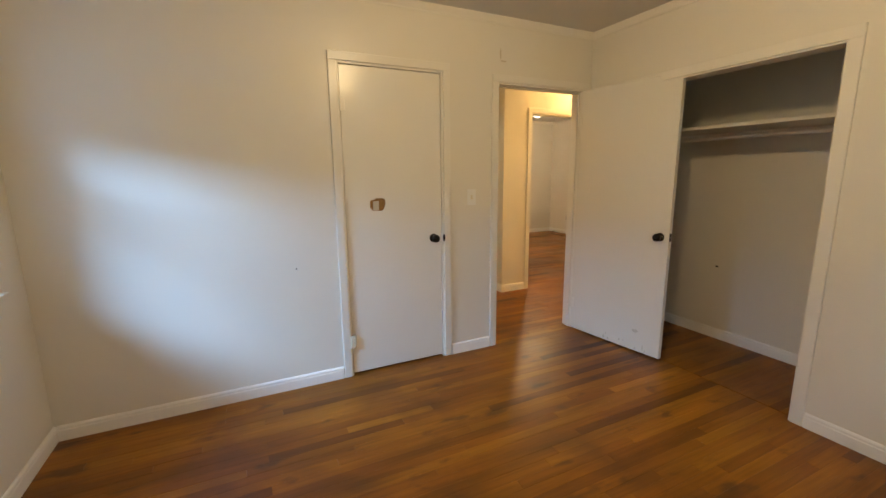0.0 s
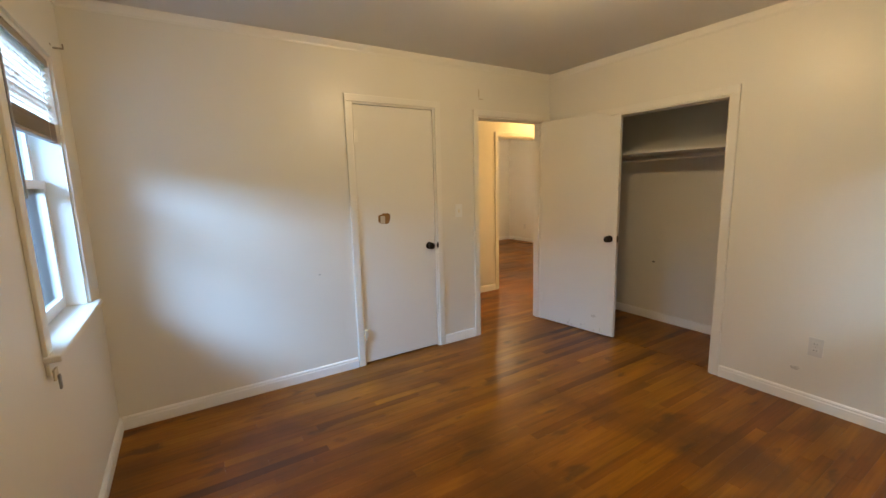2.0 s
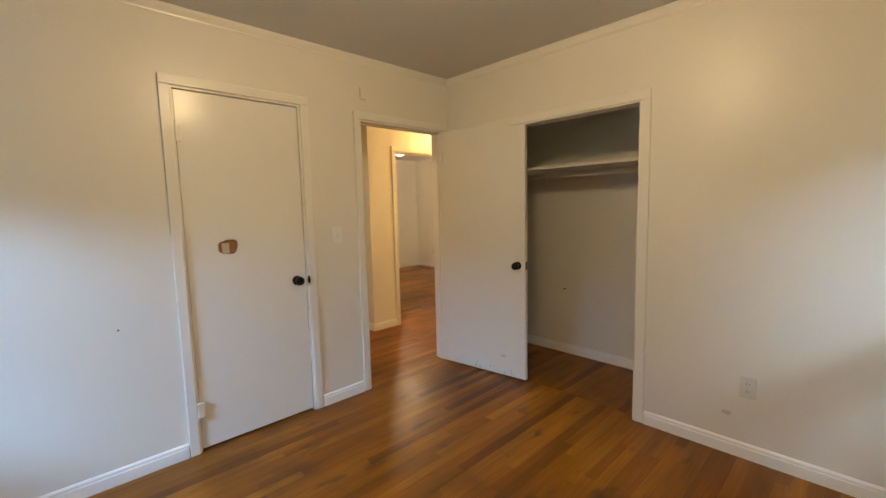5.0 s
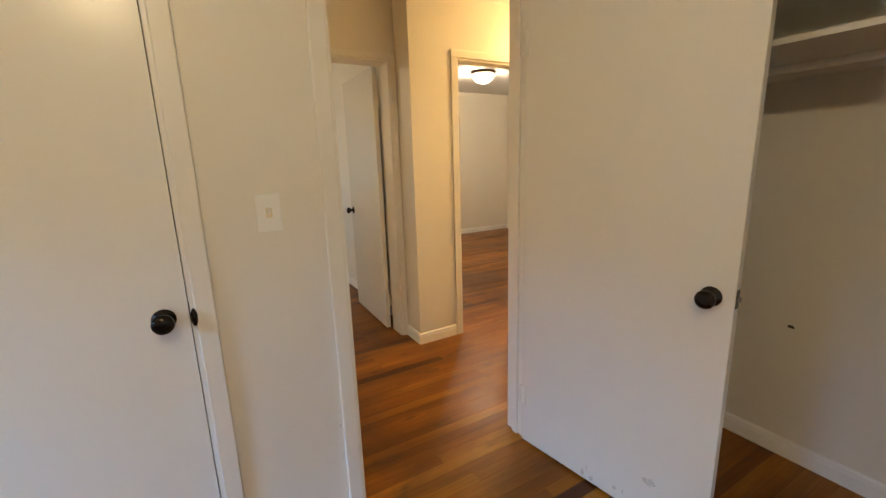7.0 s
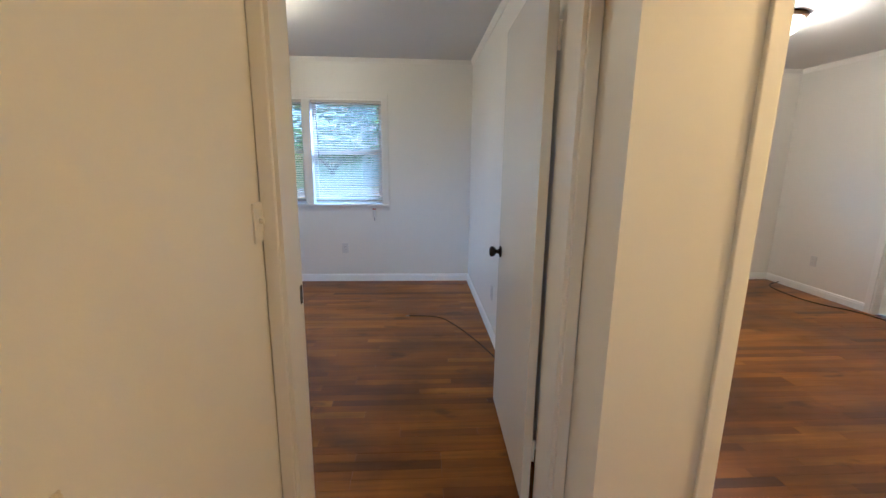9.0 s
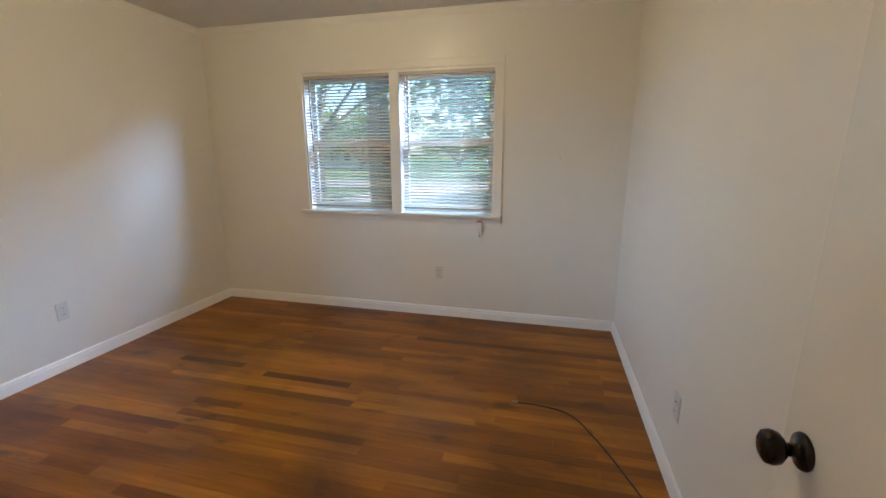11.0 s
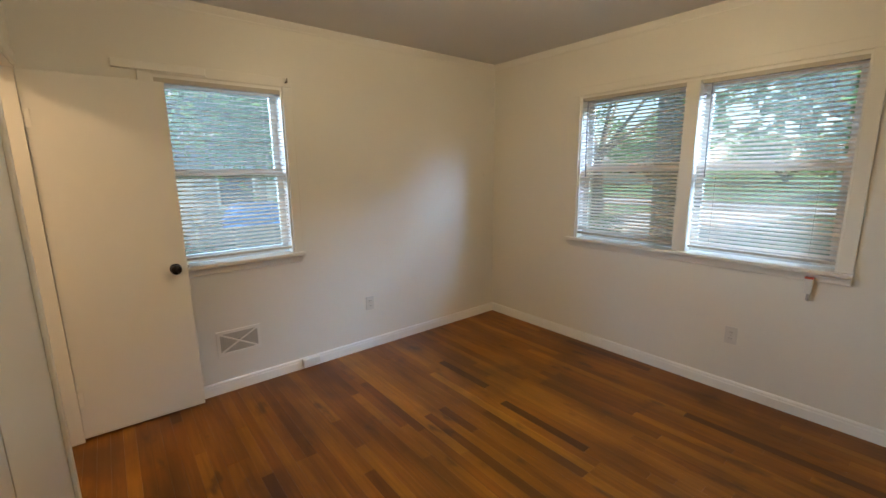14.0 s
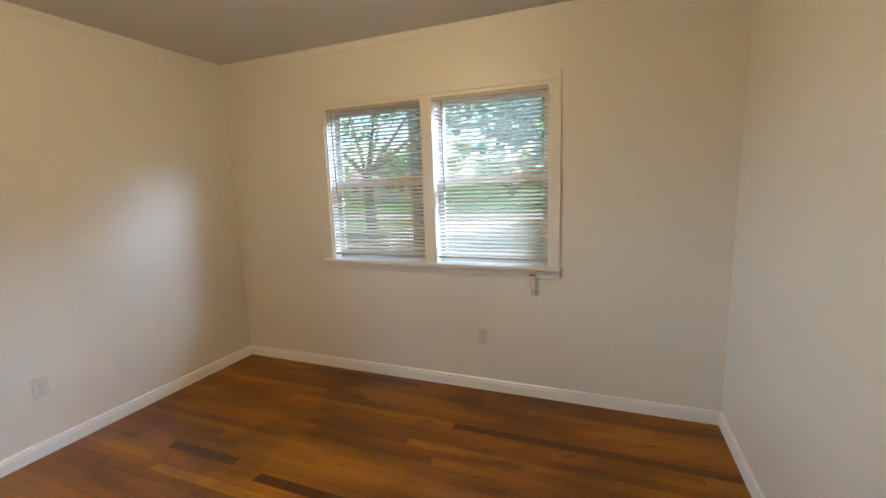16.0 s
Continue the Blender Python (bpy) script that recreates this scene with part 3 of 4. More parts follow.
# ---- windows and blinds ----
def window(name, m, a0, a1, z0, z1, units, label, stool_over=0.065, casing=0.060):
    """A double-hung window in local space: x along the wall, y out of the house, the wall's inner face at y = 0."""
    root = tagged(new(name), label, "window", kind="structure")
    root.matrix_world = m
    t = 0.016
    part("casing", box(a0 - casing, a0 + 0.004, -0.014, 0, z0, z1 + 0.004, 0.003), WALL, root)
    part("casing", box(a1 - 0.004, a1 + casing, -0.014, 0, z0, z1 + 0.004, 0.003), WALL, root)
    part("head_casing", box(a0 - casing, a1 + casing, -0.014, 0, z1 + 0.004, z1 + casing + 0.004, 0.003), WALL, root)
    part("window_sill", box(a0 - stool_over, a1 + stool_over, -0.048, 0.085, z0 - 0.024, z0, 0.005), WALL, root)
    part("apron", box(a0 - casing, a1 + casing, -0.013, 0, z0 - 0.072, z0 - 0.024, 0.003), WALL, root)
    part("jamb", box(a0, a0 + t, 0, 0.16, z0, z1 - t), TRIM, root)
    part("jamb", box(a1 - t, a1, 0, 0.16, z0, z1 - t), TRIM, root)
    part("head_jamb", box(a0, a1, 0, 0.16, z1 - t, z1), TRIM, root)
    part("outer_sill", box(a0 + 0.001, a1 - 0.001, 0.086, 0.20, z0 - 0.029, z0 - 0.004, 0.004), VINYL, root)
    for (u0, u1), (v0, v1) in zip(units, units[1:]):
        part("mullion", box(u1, v0, -0.010, 0.16, z0, z1 - t, 0.003), WALL, root)
    mid = z0 + (z1 - z0) * 0.505
    for u0, u1 in units:
        lo, hi = u0 + (t if u0 == a0 else 0.0), u1 - (t if u1 == a1 else 0.0)
        for nm, yb, s0, s1 in (("lower_sash", 0.080, z0 + 0.002, mid + 0.018), ("upper_sash", 0.112, mid - 0.018, z1 - t)):
            bm = bmesh.new()
            w = 0.040
            add_box(bm, lo, lo + w, yb, yb + 0.030, s0, s1)
            add_box(bm, hi - w, hi, yb, yb + 0.030, s0, s1)
            add_box(bm, lo + w, hi - w, yb, yb + 0.030, s0, s0 + (0.050 if nm == "lower_sash" else 0.036))
            add_box(bm, lo + w, hi - w, yb, yb + 0.030, s1 - 0.036, s1)
            sash = part(nm, bm, VINYL, root)
            pane = part("pane", box(lo + w, hi - w, yb + 0.013, yb + 0.017, s0 + 0.04, s1 - 0.036), GLASS, sash)
            pane.visible_shadow = False
            if nm == "lower_sash":
                part("sash_lock", box((lo + hi) / 2 - 0.03, (lo + hi) / 2 + 0.03, yb + 0.002, yb + 0.028, s1, s1 + 0.012, 0.003), VINYL, sash)
    return root


def slat_mesh(width, tilt):
    """A thin curved slat, tilted a little."""
    bm = bmesh.new()
    rows = []
    for k in range(4):
        u = -0.0125 + 0.025 * k / 3
        z = 0.0022 * (1 - (u / 0.0125) ** 2) + u * tilt
        rows.append([bm.verts.new((x, u, z)) for x in (0, width)])
    for a, b in zip(rows, rows[1:]):
        bm.faces.new((a[0], a[1], b[1], b[0]))
    bmesh.ops.solidify(bm, geom=bm.faces[:], thickness=0.0006)
    me = bpy.data.meshes.new("slat")
    bm.to_mesh(me)
    bm.free()
    me.materials.append(SLAT)
    return me


def blind(m, a0, a1, top, bottom, drop, rail_mat, label, wand=True, tilt=0.34):
    """A mini blind hung in a window: from top to bottom where let down; drop: the height of its lower rail."""
    root = tagged(new("window_blind"), label, "blind", group="mini blinds")
    root.matrix_world = m
    y = 0.024
    part("headrail", box(a0, a1, y - 0.020, y + 0.018, top - 0.032, top, 0.002), rail_mat, root)
    me = slat_mesh(a1 - a0 - 0.012, tilt)
    z = top - 0.045
    pitch = 0.0252
    rng = random.Random(int(1000 * a1))
    while z > drop + 0.03:
        ob = new("slat", me)
        ob.parent = root
        ob.matrix_basis = pose(a0 + 0.006, y, z, rng.uniform(-0.9, 0.9), rng.uniform(-0.10, 0.10), 0)
        z -= pitch
    if drop > bottom + 0.3:
        b = bmesh.new()
        k = int((drop - bottom) / pitch)
        for i in range(k):
            add_box(b, a0 + 0.006, a1 - 0.006, y - 0.0125, y + 0.0125, drop + 0.012 + i * 0.0022, drop + 0.0132 + i * 0.0022)
        # shade in the stack is put into its colour: dark RAIL, not SLAT
        part("gathered_slats", b, RAIL, root, "stack of gathered slats, shade put into their dark colour")
    part("bottom_rail", box(a0 + 0.004, a1 - 0.004, y - 0.013, y + 0.013, drop - 0.006, drop + 0.010, 0.003), rail_mat, root)
    for u in (a0 + 0.13, a1 - 0.13):
        part("ladder_cord", box(u - 0.0008, u + 0.0008, y - 0.0145, y - 0.0135, drop, top - 0.03), SLAT, root)
    if wand:
        b = tube([(a0 + 0.062, y - 0.026, top - 0.035), (a0 + 0.064, y - 0.027, top - 0.3), (a0 + 0.070, y - 0.026, top - 0.62)], 0.0042)
        part("tilt_wand", b, CORD, root, "grey plastic tilt wand")
    return root


M_BN = pose(0, BY1, 0)
window("window_1", M_BN, WIN_BN[0], WIN_BN[1], WIN_BN[2], WIN_BN[3], [(WIN_BN[0], -1.789), (-1.704, WIN_BN[1])], "white double window of two double-hung sashes in painted wood")
blind(M_BN, -2.568, -1.793, 2.020, 0.90, 0.935, TAUPE, "white mini blind let down with open slats", tilt=0.56)
blind(M_BN, -1.700, -0.932, 2.020, 0.90, 0.935, TAUPE, "white mini blind let down with open slats", tilt=0.56)
M_BW = pose(BX0, 0, 0, 0, 0, 90)
window("window_2", M_BW, WIN_BW[0], WIN_BW[1], WIN_BW[2], WIN_BW[3], [WIN_BW[:2]], "white double-hung window in painted wood")
blind(M_BW, WIN_BW[0] + 0.004, WIN_BW[1] - 0.004, 2.010, 0.90, 0.935, TAUPE, "white mini blind let down with open slats", wand=False)
M_AW = pose(AX0, 0, 0, 0, 0, 90)
window("window_3", M_AW, WIN_AW[0], WIN_AW[1], WIN_AW[2], WIN_AW[3], [WIN_AW[:2]], "white double-hung window with a deep painted sill")
blind(M_AW, WIN_AW[0] + 0.004, WIN_AW[1] - 0.004, 2.035, 0.88, 1.67, RAIL, "white mini blind drawn half up on a dark rail", tilt=-1.1)
M_AS = pose(0, AY0, 0, 0, 0, 180)
window("window_4", M_AS, -WIN_AS[1], -WIN_AS[0], WIN_AS[2], WIN_AS[3], [(-WIN_AS[1], 1.115), (1.195, -WIN_AS[0])], "white double window of two double-hung sashes in painted wood")
blind(M_AS, -WIN_AS[1] + 0.004, 1.111, 2.015, 0.86, 0.90, TAUPE, "white mini blind let down with open slats", tilt=0.62)
blind(M_AS, 1.199, -WIN_AS[0] - 0.004, 2.015, 0.86, 0.90, TAUPE, "white mini blind let down with open slats", tilt=0.62)
M_CN = pose(0, BY1, 0)
window("window_5", M_CN, WIN_CN[0], WIN_CN[1], WIN_CN[2], WIN_CN[3], [WIN_CN[:2]], "white double-hung window in painted wood")
blind(M_CN, WIN_CN[0] + 0.004, WIN_CN[1] - 0.004, 2.015, 0.93, 0.965, TAUPE, "white mini blind let down with open slats", wand=False)


# ---- ceiling lamps ----
def ceiling_lamp(x, y, label):
    root = tagged(new("ceiling_lamp"), label, "ceiling lamp", group="ceiling lamps")
    root.matrix_world = pose(x, y, H, 180)
    part("base_ring", lathe([(0.150, 0.0), (0.158, 0.006), (0.160, 0.020), (0.150, 0.030), (0.138, 0.034)], 40), RIM, root, "brown bronze rim", smooth=True)
    bowl = part("glass_bowl", lathe([(0.137, 0.032), (0.135, 0.062), (0.121, 0.096), (0.092, 0.124), (0.055, 0.143), (0.020, 0.151), (0.012, 0.158), (0.001, 0.160)], 40), LIT, root, "lit frosted glass bowl", smooth=True)
    bowl.visible_shadow = False
    return root


RIM = mat("bronze_rim", (0.16, 0.09, 0.04), 0.35, metal=0.6, vary=0.1, scale=30)
for x, y in ((-1.65, -1.71), (1.42, 0.62), (-1.73, 3.25), (2.10, 3.33)):
    ceiling_lamp(x, y, "flush ceiling lamp with a lit frosted bowl and bronze rim")


# ---- outlets, switches, registers ----
def wall_plate(kind, m, label, material=None):
    root = tagged(new(kind), label, "outlet" if kind == "outlet" else "switch")
    root.matrix_world = m
    part("cover_plate", box(-0.035, 0.035, -0.007, 0, -0.057, 0.057, 0.002), material or (PLATE if kind == "outlet" else ENAMEL), root)
    if kind == "outlet":
        for z in (-0.021, 0.021):
            f = part("socket", box(-0.017, 0.017, -0.0085, -0.006, z - 0.014, z + 0.014, 0.004), PLATE, root)
            for x in (-0.006, 0.006):
                part("slot", box(x - 0.0012, x + 0.0012, -0.0092, -0.0084, z - 0.004, z + 0.005), SLOT, f)
    else:
        part("toggle", box(-0.0045, 0.0045, -0.020, -0.006, -0.003, 0.013, 0.002), PLASTIC, root)
        part("toggle_surround", box(-0.009, 0.009, -0.0072, -0.006, -0.015, 0.015, 0.0005), material or CREAM, root)
    for z in ((0.0,) if kind == "outlet" else (-0.030, 0.030)):
        b = bmesh.new()
        bmesh.ops.create_cone(b, cap_ends=True, segments=10, radius1=0.003, radius2=0.0025, depth=0.0015, matrix=Matrix.Translation((0, -0.0067, z)) @ Matrix.Rotation(radians(90), 4, "X"))
        part("screw", b, STEEL if kind == "outlet" else PLASTIC, root)
    return root


wall_plate("outlet", pose(-1.378, BY1, 0.390), "greyed white duplex outlet low on the wall under the window")
wall_plate("outlet", pose(BX0, 3.456, 0.389, 0, 0, 90), "greyed white duplex outlet low on the wall")
wall_plate("outlet", pose(BX1, 3.312, 0.360, 0, 0, -90), "greyed white duplex outlet low on the wall beside the door")
wall_plate("outlet", pose(AX1, -2.190, 0.388, 0, 0, -90), "greyed white duplex outlet low on the bedroom wall")
wall_plate("outlet", pose(CX1, 4.35, 0.36, 0, 0, -90), "greyed white duplex outlet low on the living room wall")
wall_plate("switch", pose(-1.112, 0.0, 1.190), "white toggle light switch beside the doorway")
wall_plate("switch", pose(HX0, 1.393, 1.190, 0, 0, 90), "toggle light switch with a painted-over plate", WALL)


def register(m, w, h):
    root = tagged(new("wall_register"), "white metal wall register with crossed louvres", "air vent")
    root.matrix_world = m
    bm = bmesh.new()
    f = 0.020
    add_box(bm, -w / 2, w / 2, -0.007, 0, -h / 2, -h / 2 + f)
    add_box(bm, -w / 2, w / 2, -0.007, 0, h / 2 - f, h / 2)
    add_box(bm, -w / 2, -w / 2 + f, -0.007, 0, -h / 2 + f, h / 2 - f)
    add_box(bm, w / 2 - f, w / 2, -0.007, 0, -h / 2 + f, h / 2 - f)
    part("frame", bm, TRIM, root)
    part("backing", box(-w / 2 + f, w / 2 - f, -0.0012, -0.0004, -h / 2 + f, h / 2 - f), GRILLE, root)
    for s in (-1, 1):
        b = box(-w / 2 + f, w / 2 - f, -0.0065, -0.0015, -0.005, 0.005)
        bmesh.ops.transform(b, verts=b.verts, matrix=Matrix.Rotation(s * math.atan2(h - 2 * f, w - 2 * f), 4, "Y") @ Matrix.Diagonal((1.14, 1, 1, 1)))
        part("cross_bar", b, TRIM, root)
    n = 18
    for i in range(n):
        x = -w / 2 + f + (w - 2 * f) * (i + 0.5) / n
        part("louvre", box(x - 0.001, x + 0.001, -0.0055, -0.0013, -h / 2 + f, h / 2 - f), GRILLE, root)
    b = box(-0.004, 0.004, -0.020, -0.006, 0.012, 0.020, 0.002)
    part("damper_lever", b, STEEL, root)
    return root


register(pose(BX0, 2.448, 0.343, 0, 0, 90), 0.275, 0.172)
root = tagged(new("phone_jack"), "small white surface jack on the baseboard", "jack")
root.matrix_world = pose(BX0 + 0.014, 2.915, 0.052, 0, 0, 90)
part("housing", box(-0.062, 0.028, -0.042, 0, -0.032, 0.034, 0.006), PLASTIC, root)
part("cap", box(0.028, 0.072, -0.032, 0, -0.024, 0.026, 0.005), PLASTIC, root)

# access hatch low in the hall wall
root = tagged(new("access_hatch"), "painted two-leaf access hatch low in the hall wall", "hatch")
root.matrix_world = pose(HX0, 0.447, 0, 0, 0, 90)
part("frame", box(-0.225, 0.225, -0.003, 0, 0.24, 0.945, 0.001), CREAM, root)
part("top_lip", box(-0.23, 0.215, -0.016, -0.003, 0.915, 0.950, 0.004), CREAM, root)
part("hatch_leaf", box(-0.200, -0.006, -0.010, -0.003, 0.26, 0.898, 0.003), CREAM, root)
part("hatch_leaf", box(0.002, 0.200, -0.010, -0.003, 0.26, 0.898, 0.003), CREAM, root)
# dark strips drawn in for the shade between leaves and lip
part("gap_shade", box(-0.0055, 0.0015, -0.0045, -0.003, 0.26, 0.898), SLOT, root)
part("gap_shade", box(-0.212, 0.205, -0.0055, -0.003, 0.900, 0.9145), SLOT, root)
for x in (-0.15, 0.17):
    part("clip", box(x - 0.005, x + 0.005, -0.014, -0.010, 0.868, 0.892, 0.001), STEEL, root)

# ---- small things ----
b = tube([(-0.62, 3.735, 0.006), (-0.50, 3.735, 0.004), (-0.345, 3.69, 0.004), (-0.235, 3.53, 0.004), (-0.14, 3.33, 0.004), (-0.05, 3.09, 0.004), (0.015, 2.86, 0.004), (0.03, 2.55, 0.004)], 0.0038)
root = tagged(link("cable", b, CABLE, smooth=True), "thin black coaxial cable lying loose on the floor", "cable")
part("connector", box(-0.650, -0.618, 3.730, 3.740, 0.002, 0.011, 0.003), STEEL, root, "metal cable connector")
b = tube([(3.78, 4.72, 0.02), (3.60, 4.64, 0.005), (3.50, 4.35, 0.005), (3.52, 4.0, 0.005), (3.68, 3.72, 0.005), (3.75, 3.3, 0.005)], 0.006)
tagged(link("cable", b, CABLE, smooth=True), "dark cable lying along the living room wall", "cable")

root = tagged(new("blind_bracket"), "small white and orange plastic clip hanging under the sill", "clip")
root.matrix_world = pose(-1.036, BY1 - 0.014, 0.798)
part("body", box(-0.017, 0.017, -0.020, 0, -0.045, 0.042, 0.004), PLATE, root)
part("cap", box(-0.020, 0.020, -0.023, 0, 0.042, 0.053, 0.002), RED, root, "orange-red cap")
part("tail", box(-0.006, 0.006, -0.012, 0, -0.085, -0.045, 0.003), CORD, root)


def curtain_bracket(m):
    b = bmesh.new()
    add_box(b, -0.008, 0.008, -0.003, 0, -0.02, 0.02, 0.001)
    add_box(b, -0.004, 0.004, -0.045, -0.003, -0.004, 0.004, 0.001)
    add_box(b, -0.004, 0.004, -0.049, -0.043, -0.004, 0.022, 0.001)
    ob = tagged(link("curtain_bracket", b, RAIL), "small metal curtain rod bracket screwed above the window", "bracket")
    ob.matrix_world = m


curtain_bracket(pose(AX0, -0.24, 2.12, 0, 0, 90))
curtain_bracket(pose(BX0, 2.895, 2.055, 0, 0, 90))
root = tagged(new("sill_latch"), "worn metal latch piece on the sill's end", "latch")
root.matrix_world = pose(AX0 + 0.015, -1.135, 0.80, 0, 0, 90)
part("plate", box(-0.02, 0.02, -0.008, 0, -0.012, 0.028, 0.002), PLASTER, root)
part("lever", box(-0.006, 0.010, -0.016, -0.008, -0.05, 0.004, 0.003), STEEL, root)

b = box(-0.43, 0.02, -0.026, 0, -0.022, 0.022, 0.004)
ob = tagged(link("curtain_rail", b, TRIM), "painted wooden curtain batten above the window", "rail")
ob.matrix_world = pose(BX0, 2.40, 2.055, 0, 0, 90)


def fleck(place, face, w, h, material, label, seed=1):
    """A chip or scuff in the paint, raised a hair above the surface. face: the turn about z of a plate that looks to -y."""
    rng = random.Random(seed)
    bm = bmesh.new()
    front, back = [], []
    for i in range(14):
        a = 2 * math.pi * i / 14
        k = rng.uniform(0.55, 1.05)
        front.append(bm.verts.new((w / 2 * k * math.cos(a), -0.0012, h / 2 * k * math.sin(a))))
        back.append(bm.verts.new((front[-1].co.x * 1.04, 0.0010, front[-1].co.z * 1.04)))
    mid = bm.verts.new((0, -0.0013, 0))
    for i in range(14):
        n = (i + 1) % 14
        bm.faces.new((front[i], front[n], mid))
        bm.faces.new((front[n], front[i], back[i], back[n]))
    bm.faces.new(back)
    ob = tagged(link("paint_chip", bm, material), label, "paint chip")
    ob.matrix_world = pose(*place, 0, 0, face)
    return ob


fleck((-0.875, 0, 2.200), 0, 0.016, 0.085, PLASTER, "curled plaster crack above the doorway", 3)
fleck((-0.845, 0, 2.150), 0, 0.060, 0.016, PLASTER, "curled plaster crack above the doorway", 4)
fleck((-2.36, 0, 0.79), 0, 0.011, 0.010, SLOT, "small dark nail hole in the wall", 5)
fleck((0.0, -2.10, 0.225), -90, 0.055, 0.035, SMUDGE, "grey scuff on the wall below the outlet", 6)
fleck((KX1, -0.665, 0.595), -90, 0.035, 0.020, SLOT, "dark chip in the closet's back wall", 7)
fleck((-0.435, BY1, 1.345), 0, 0.016, 0.014, SMUDGE, "small filled nail hole", 8)
fleck((BX0, 4.77, 1.415), 90, 0.016, 0.014, SMUDGE, "small filled nail hole", 9)
fleck((-0.955, 0, 0.40), 0, 0.012, 0.016, SMUDGE, "small paint chip near the casing", 10)
fleck((-1.208, AY0, 0.505), 180, 0.045, 0.060, SMUDGE, "grey scuff on the wall under the south window", 11)
fleck((-1.291, AY0, 0.437), 180, 0.030, 0.060, SMUDGE, "grey scuff on the wall under the south window", 13)
rng = random.Random(12)
for i in range(9):
    u = rng.uniform(0.10, 0.72)
    big = i == 0
    q = OPEN_LEAF.matrix_world @ Matrix.Translation((0.60 if big else u, -0.0002, 0.155 if big else rng.uniform(0.012, 0.07)))
    ob = fleck((0, 0, 0), 0, 0.05 if big else rng.uniform(0.008, 0.02), 0.035 if big else rng.uniform(0.02, 0.05), SMUDGE, "grey scuff on the foot of the door", 20 + i)
    ob.matrix_world = q

# ---- outdoors ----
GRASS = mat("lawn", (0.070, 0.125, 0.030), 0.9, vary=0.35, scale=0.6, fine=14, bump=0.05)
ROADWAY = mat("grey_road", (0.22, 0.21, 0.20), 0.85, vary=0.1, scale=1.2, fine=30)
DRIVE = mat("pale_concrete", (0.44, 0.42, 0.40), 0.85, vary=0.12, scale=1.2, fine=30)
BARK = mat("tree_bark", (0.16, 0.13, 0.10), 0.9, vary=0.4, scale=7, fine=40, bump=0.08)
LEAF = mat("leaf_green", (0.095, 0.155, 0.038), 0.55, vary=0.35, scale=1.2, fine=9, bump=0.0)
_n, _l = LEAF.node_tree.nodes, LEAF.node_tree.links
_t, _m = _n.new("ShaderNodeBsdfTranslucent"), _n.new("ShaderNodeMixShader")
_t.inputs["Color"].default_value = (0.30, 0.50, 0.14, 1)
_m.inputs[0].default_value = 0.5
_l.new(_n["Principled BSDF"].outputs[0], _m.inputs[1])
_l.new(_t.outputs[0], _m.inputs[2])
_l.new(_m.outputs[0], _n["Material Output"].inputs["Surface"])
SIDING = mat("grey_siding", (0.34, 0.33, 0.31), 0.8, vary=0.08, scale=3, fine=20)
ROOF = mat("grey_shingle", (0.22, 0.21, 0.20), 0.9, vary=0.2, scale=5, fine=30)
BLUE = mat("blue_tarp", (0.06, 0.26, 0.75), 0.45, vary=0.1, scale=5)

b = bmesh.new()
bmesh.ops.create_grid(b, x_segments=2, y_segments=2, size=900)
ob = tagged(link("ground", b, GRASS), "mown green lawn in sunlight", "lawn", kind="structure")
ob.location = (0, 0, -0.55)
b = box(-40, 40, 24, 30, -0.56, -0.53)
tagged(link("road", b, ROADWAY), "pale grey road beyond the lawn", "road", kind="structure")
b = box(-9.4, -4.7, 10.5, 24, -0.56, -0.535)
tagged(link("driveway", b, DRIVE), "pale concrete driveway across the lawn", "driveway", kind="structure")


def leaves(rng, clusters, n, size):
    """Many small leaf quads round cluster centres, as one mesh."""
    verts, faces = [], []
    for _ in range(n):
        cx, cy, cz, r = rng.choice(clusters)
        d = Vector((rng.gauss(0, 1), rng.gauss(0, 1), rng.gauss(0, 1))).normalized() * r * rng.random() ** 0.45
        c = Vector((cx, cy, cz)) + Vector((d.x, d.y, d.z * 0.75))
        u = Vector((rng.gauss(0, 1), rng.gauss(0, 1), rng.gauss(0, 0.6))).normalized()
        v = u.cross(Vector((rng.gauss(0, 1), rng.gauss(0, 1), rng.gauss(0, 1)))).normalized()
        s = size * rng.uniform(0.6, 1.3)
        k = len(verts)
        verts += [c - u * s, c + v * s * 0.5, c + u * s, c - v * s * 0.5]
        faces.append((k, k + 1, k + 2, k + 3))
    me = bpy.data.meshes.new("crown")
    me.from_pydata([tuple(q) for q in verts], [], faces)
    me.materials.append(LEAF)
    return me


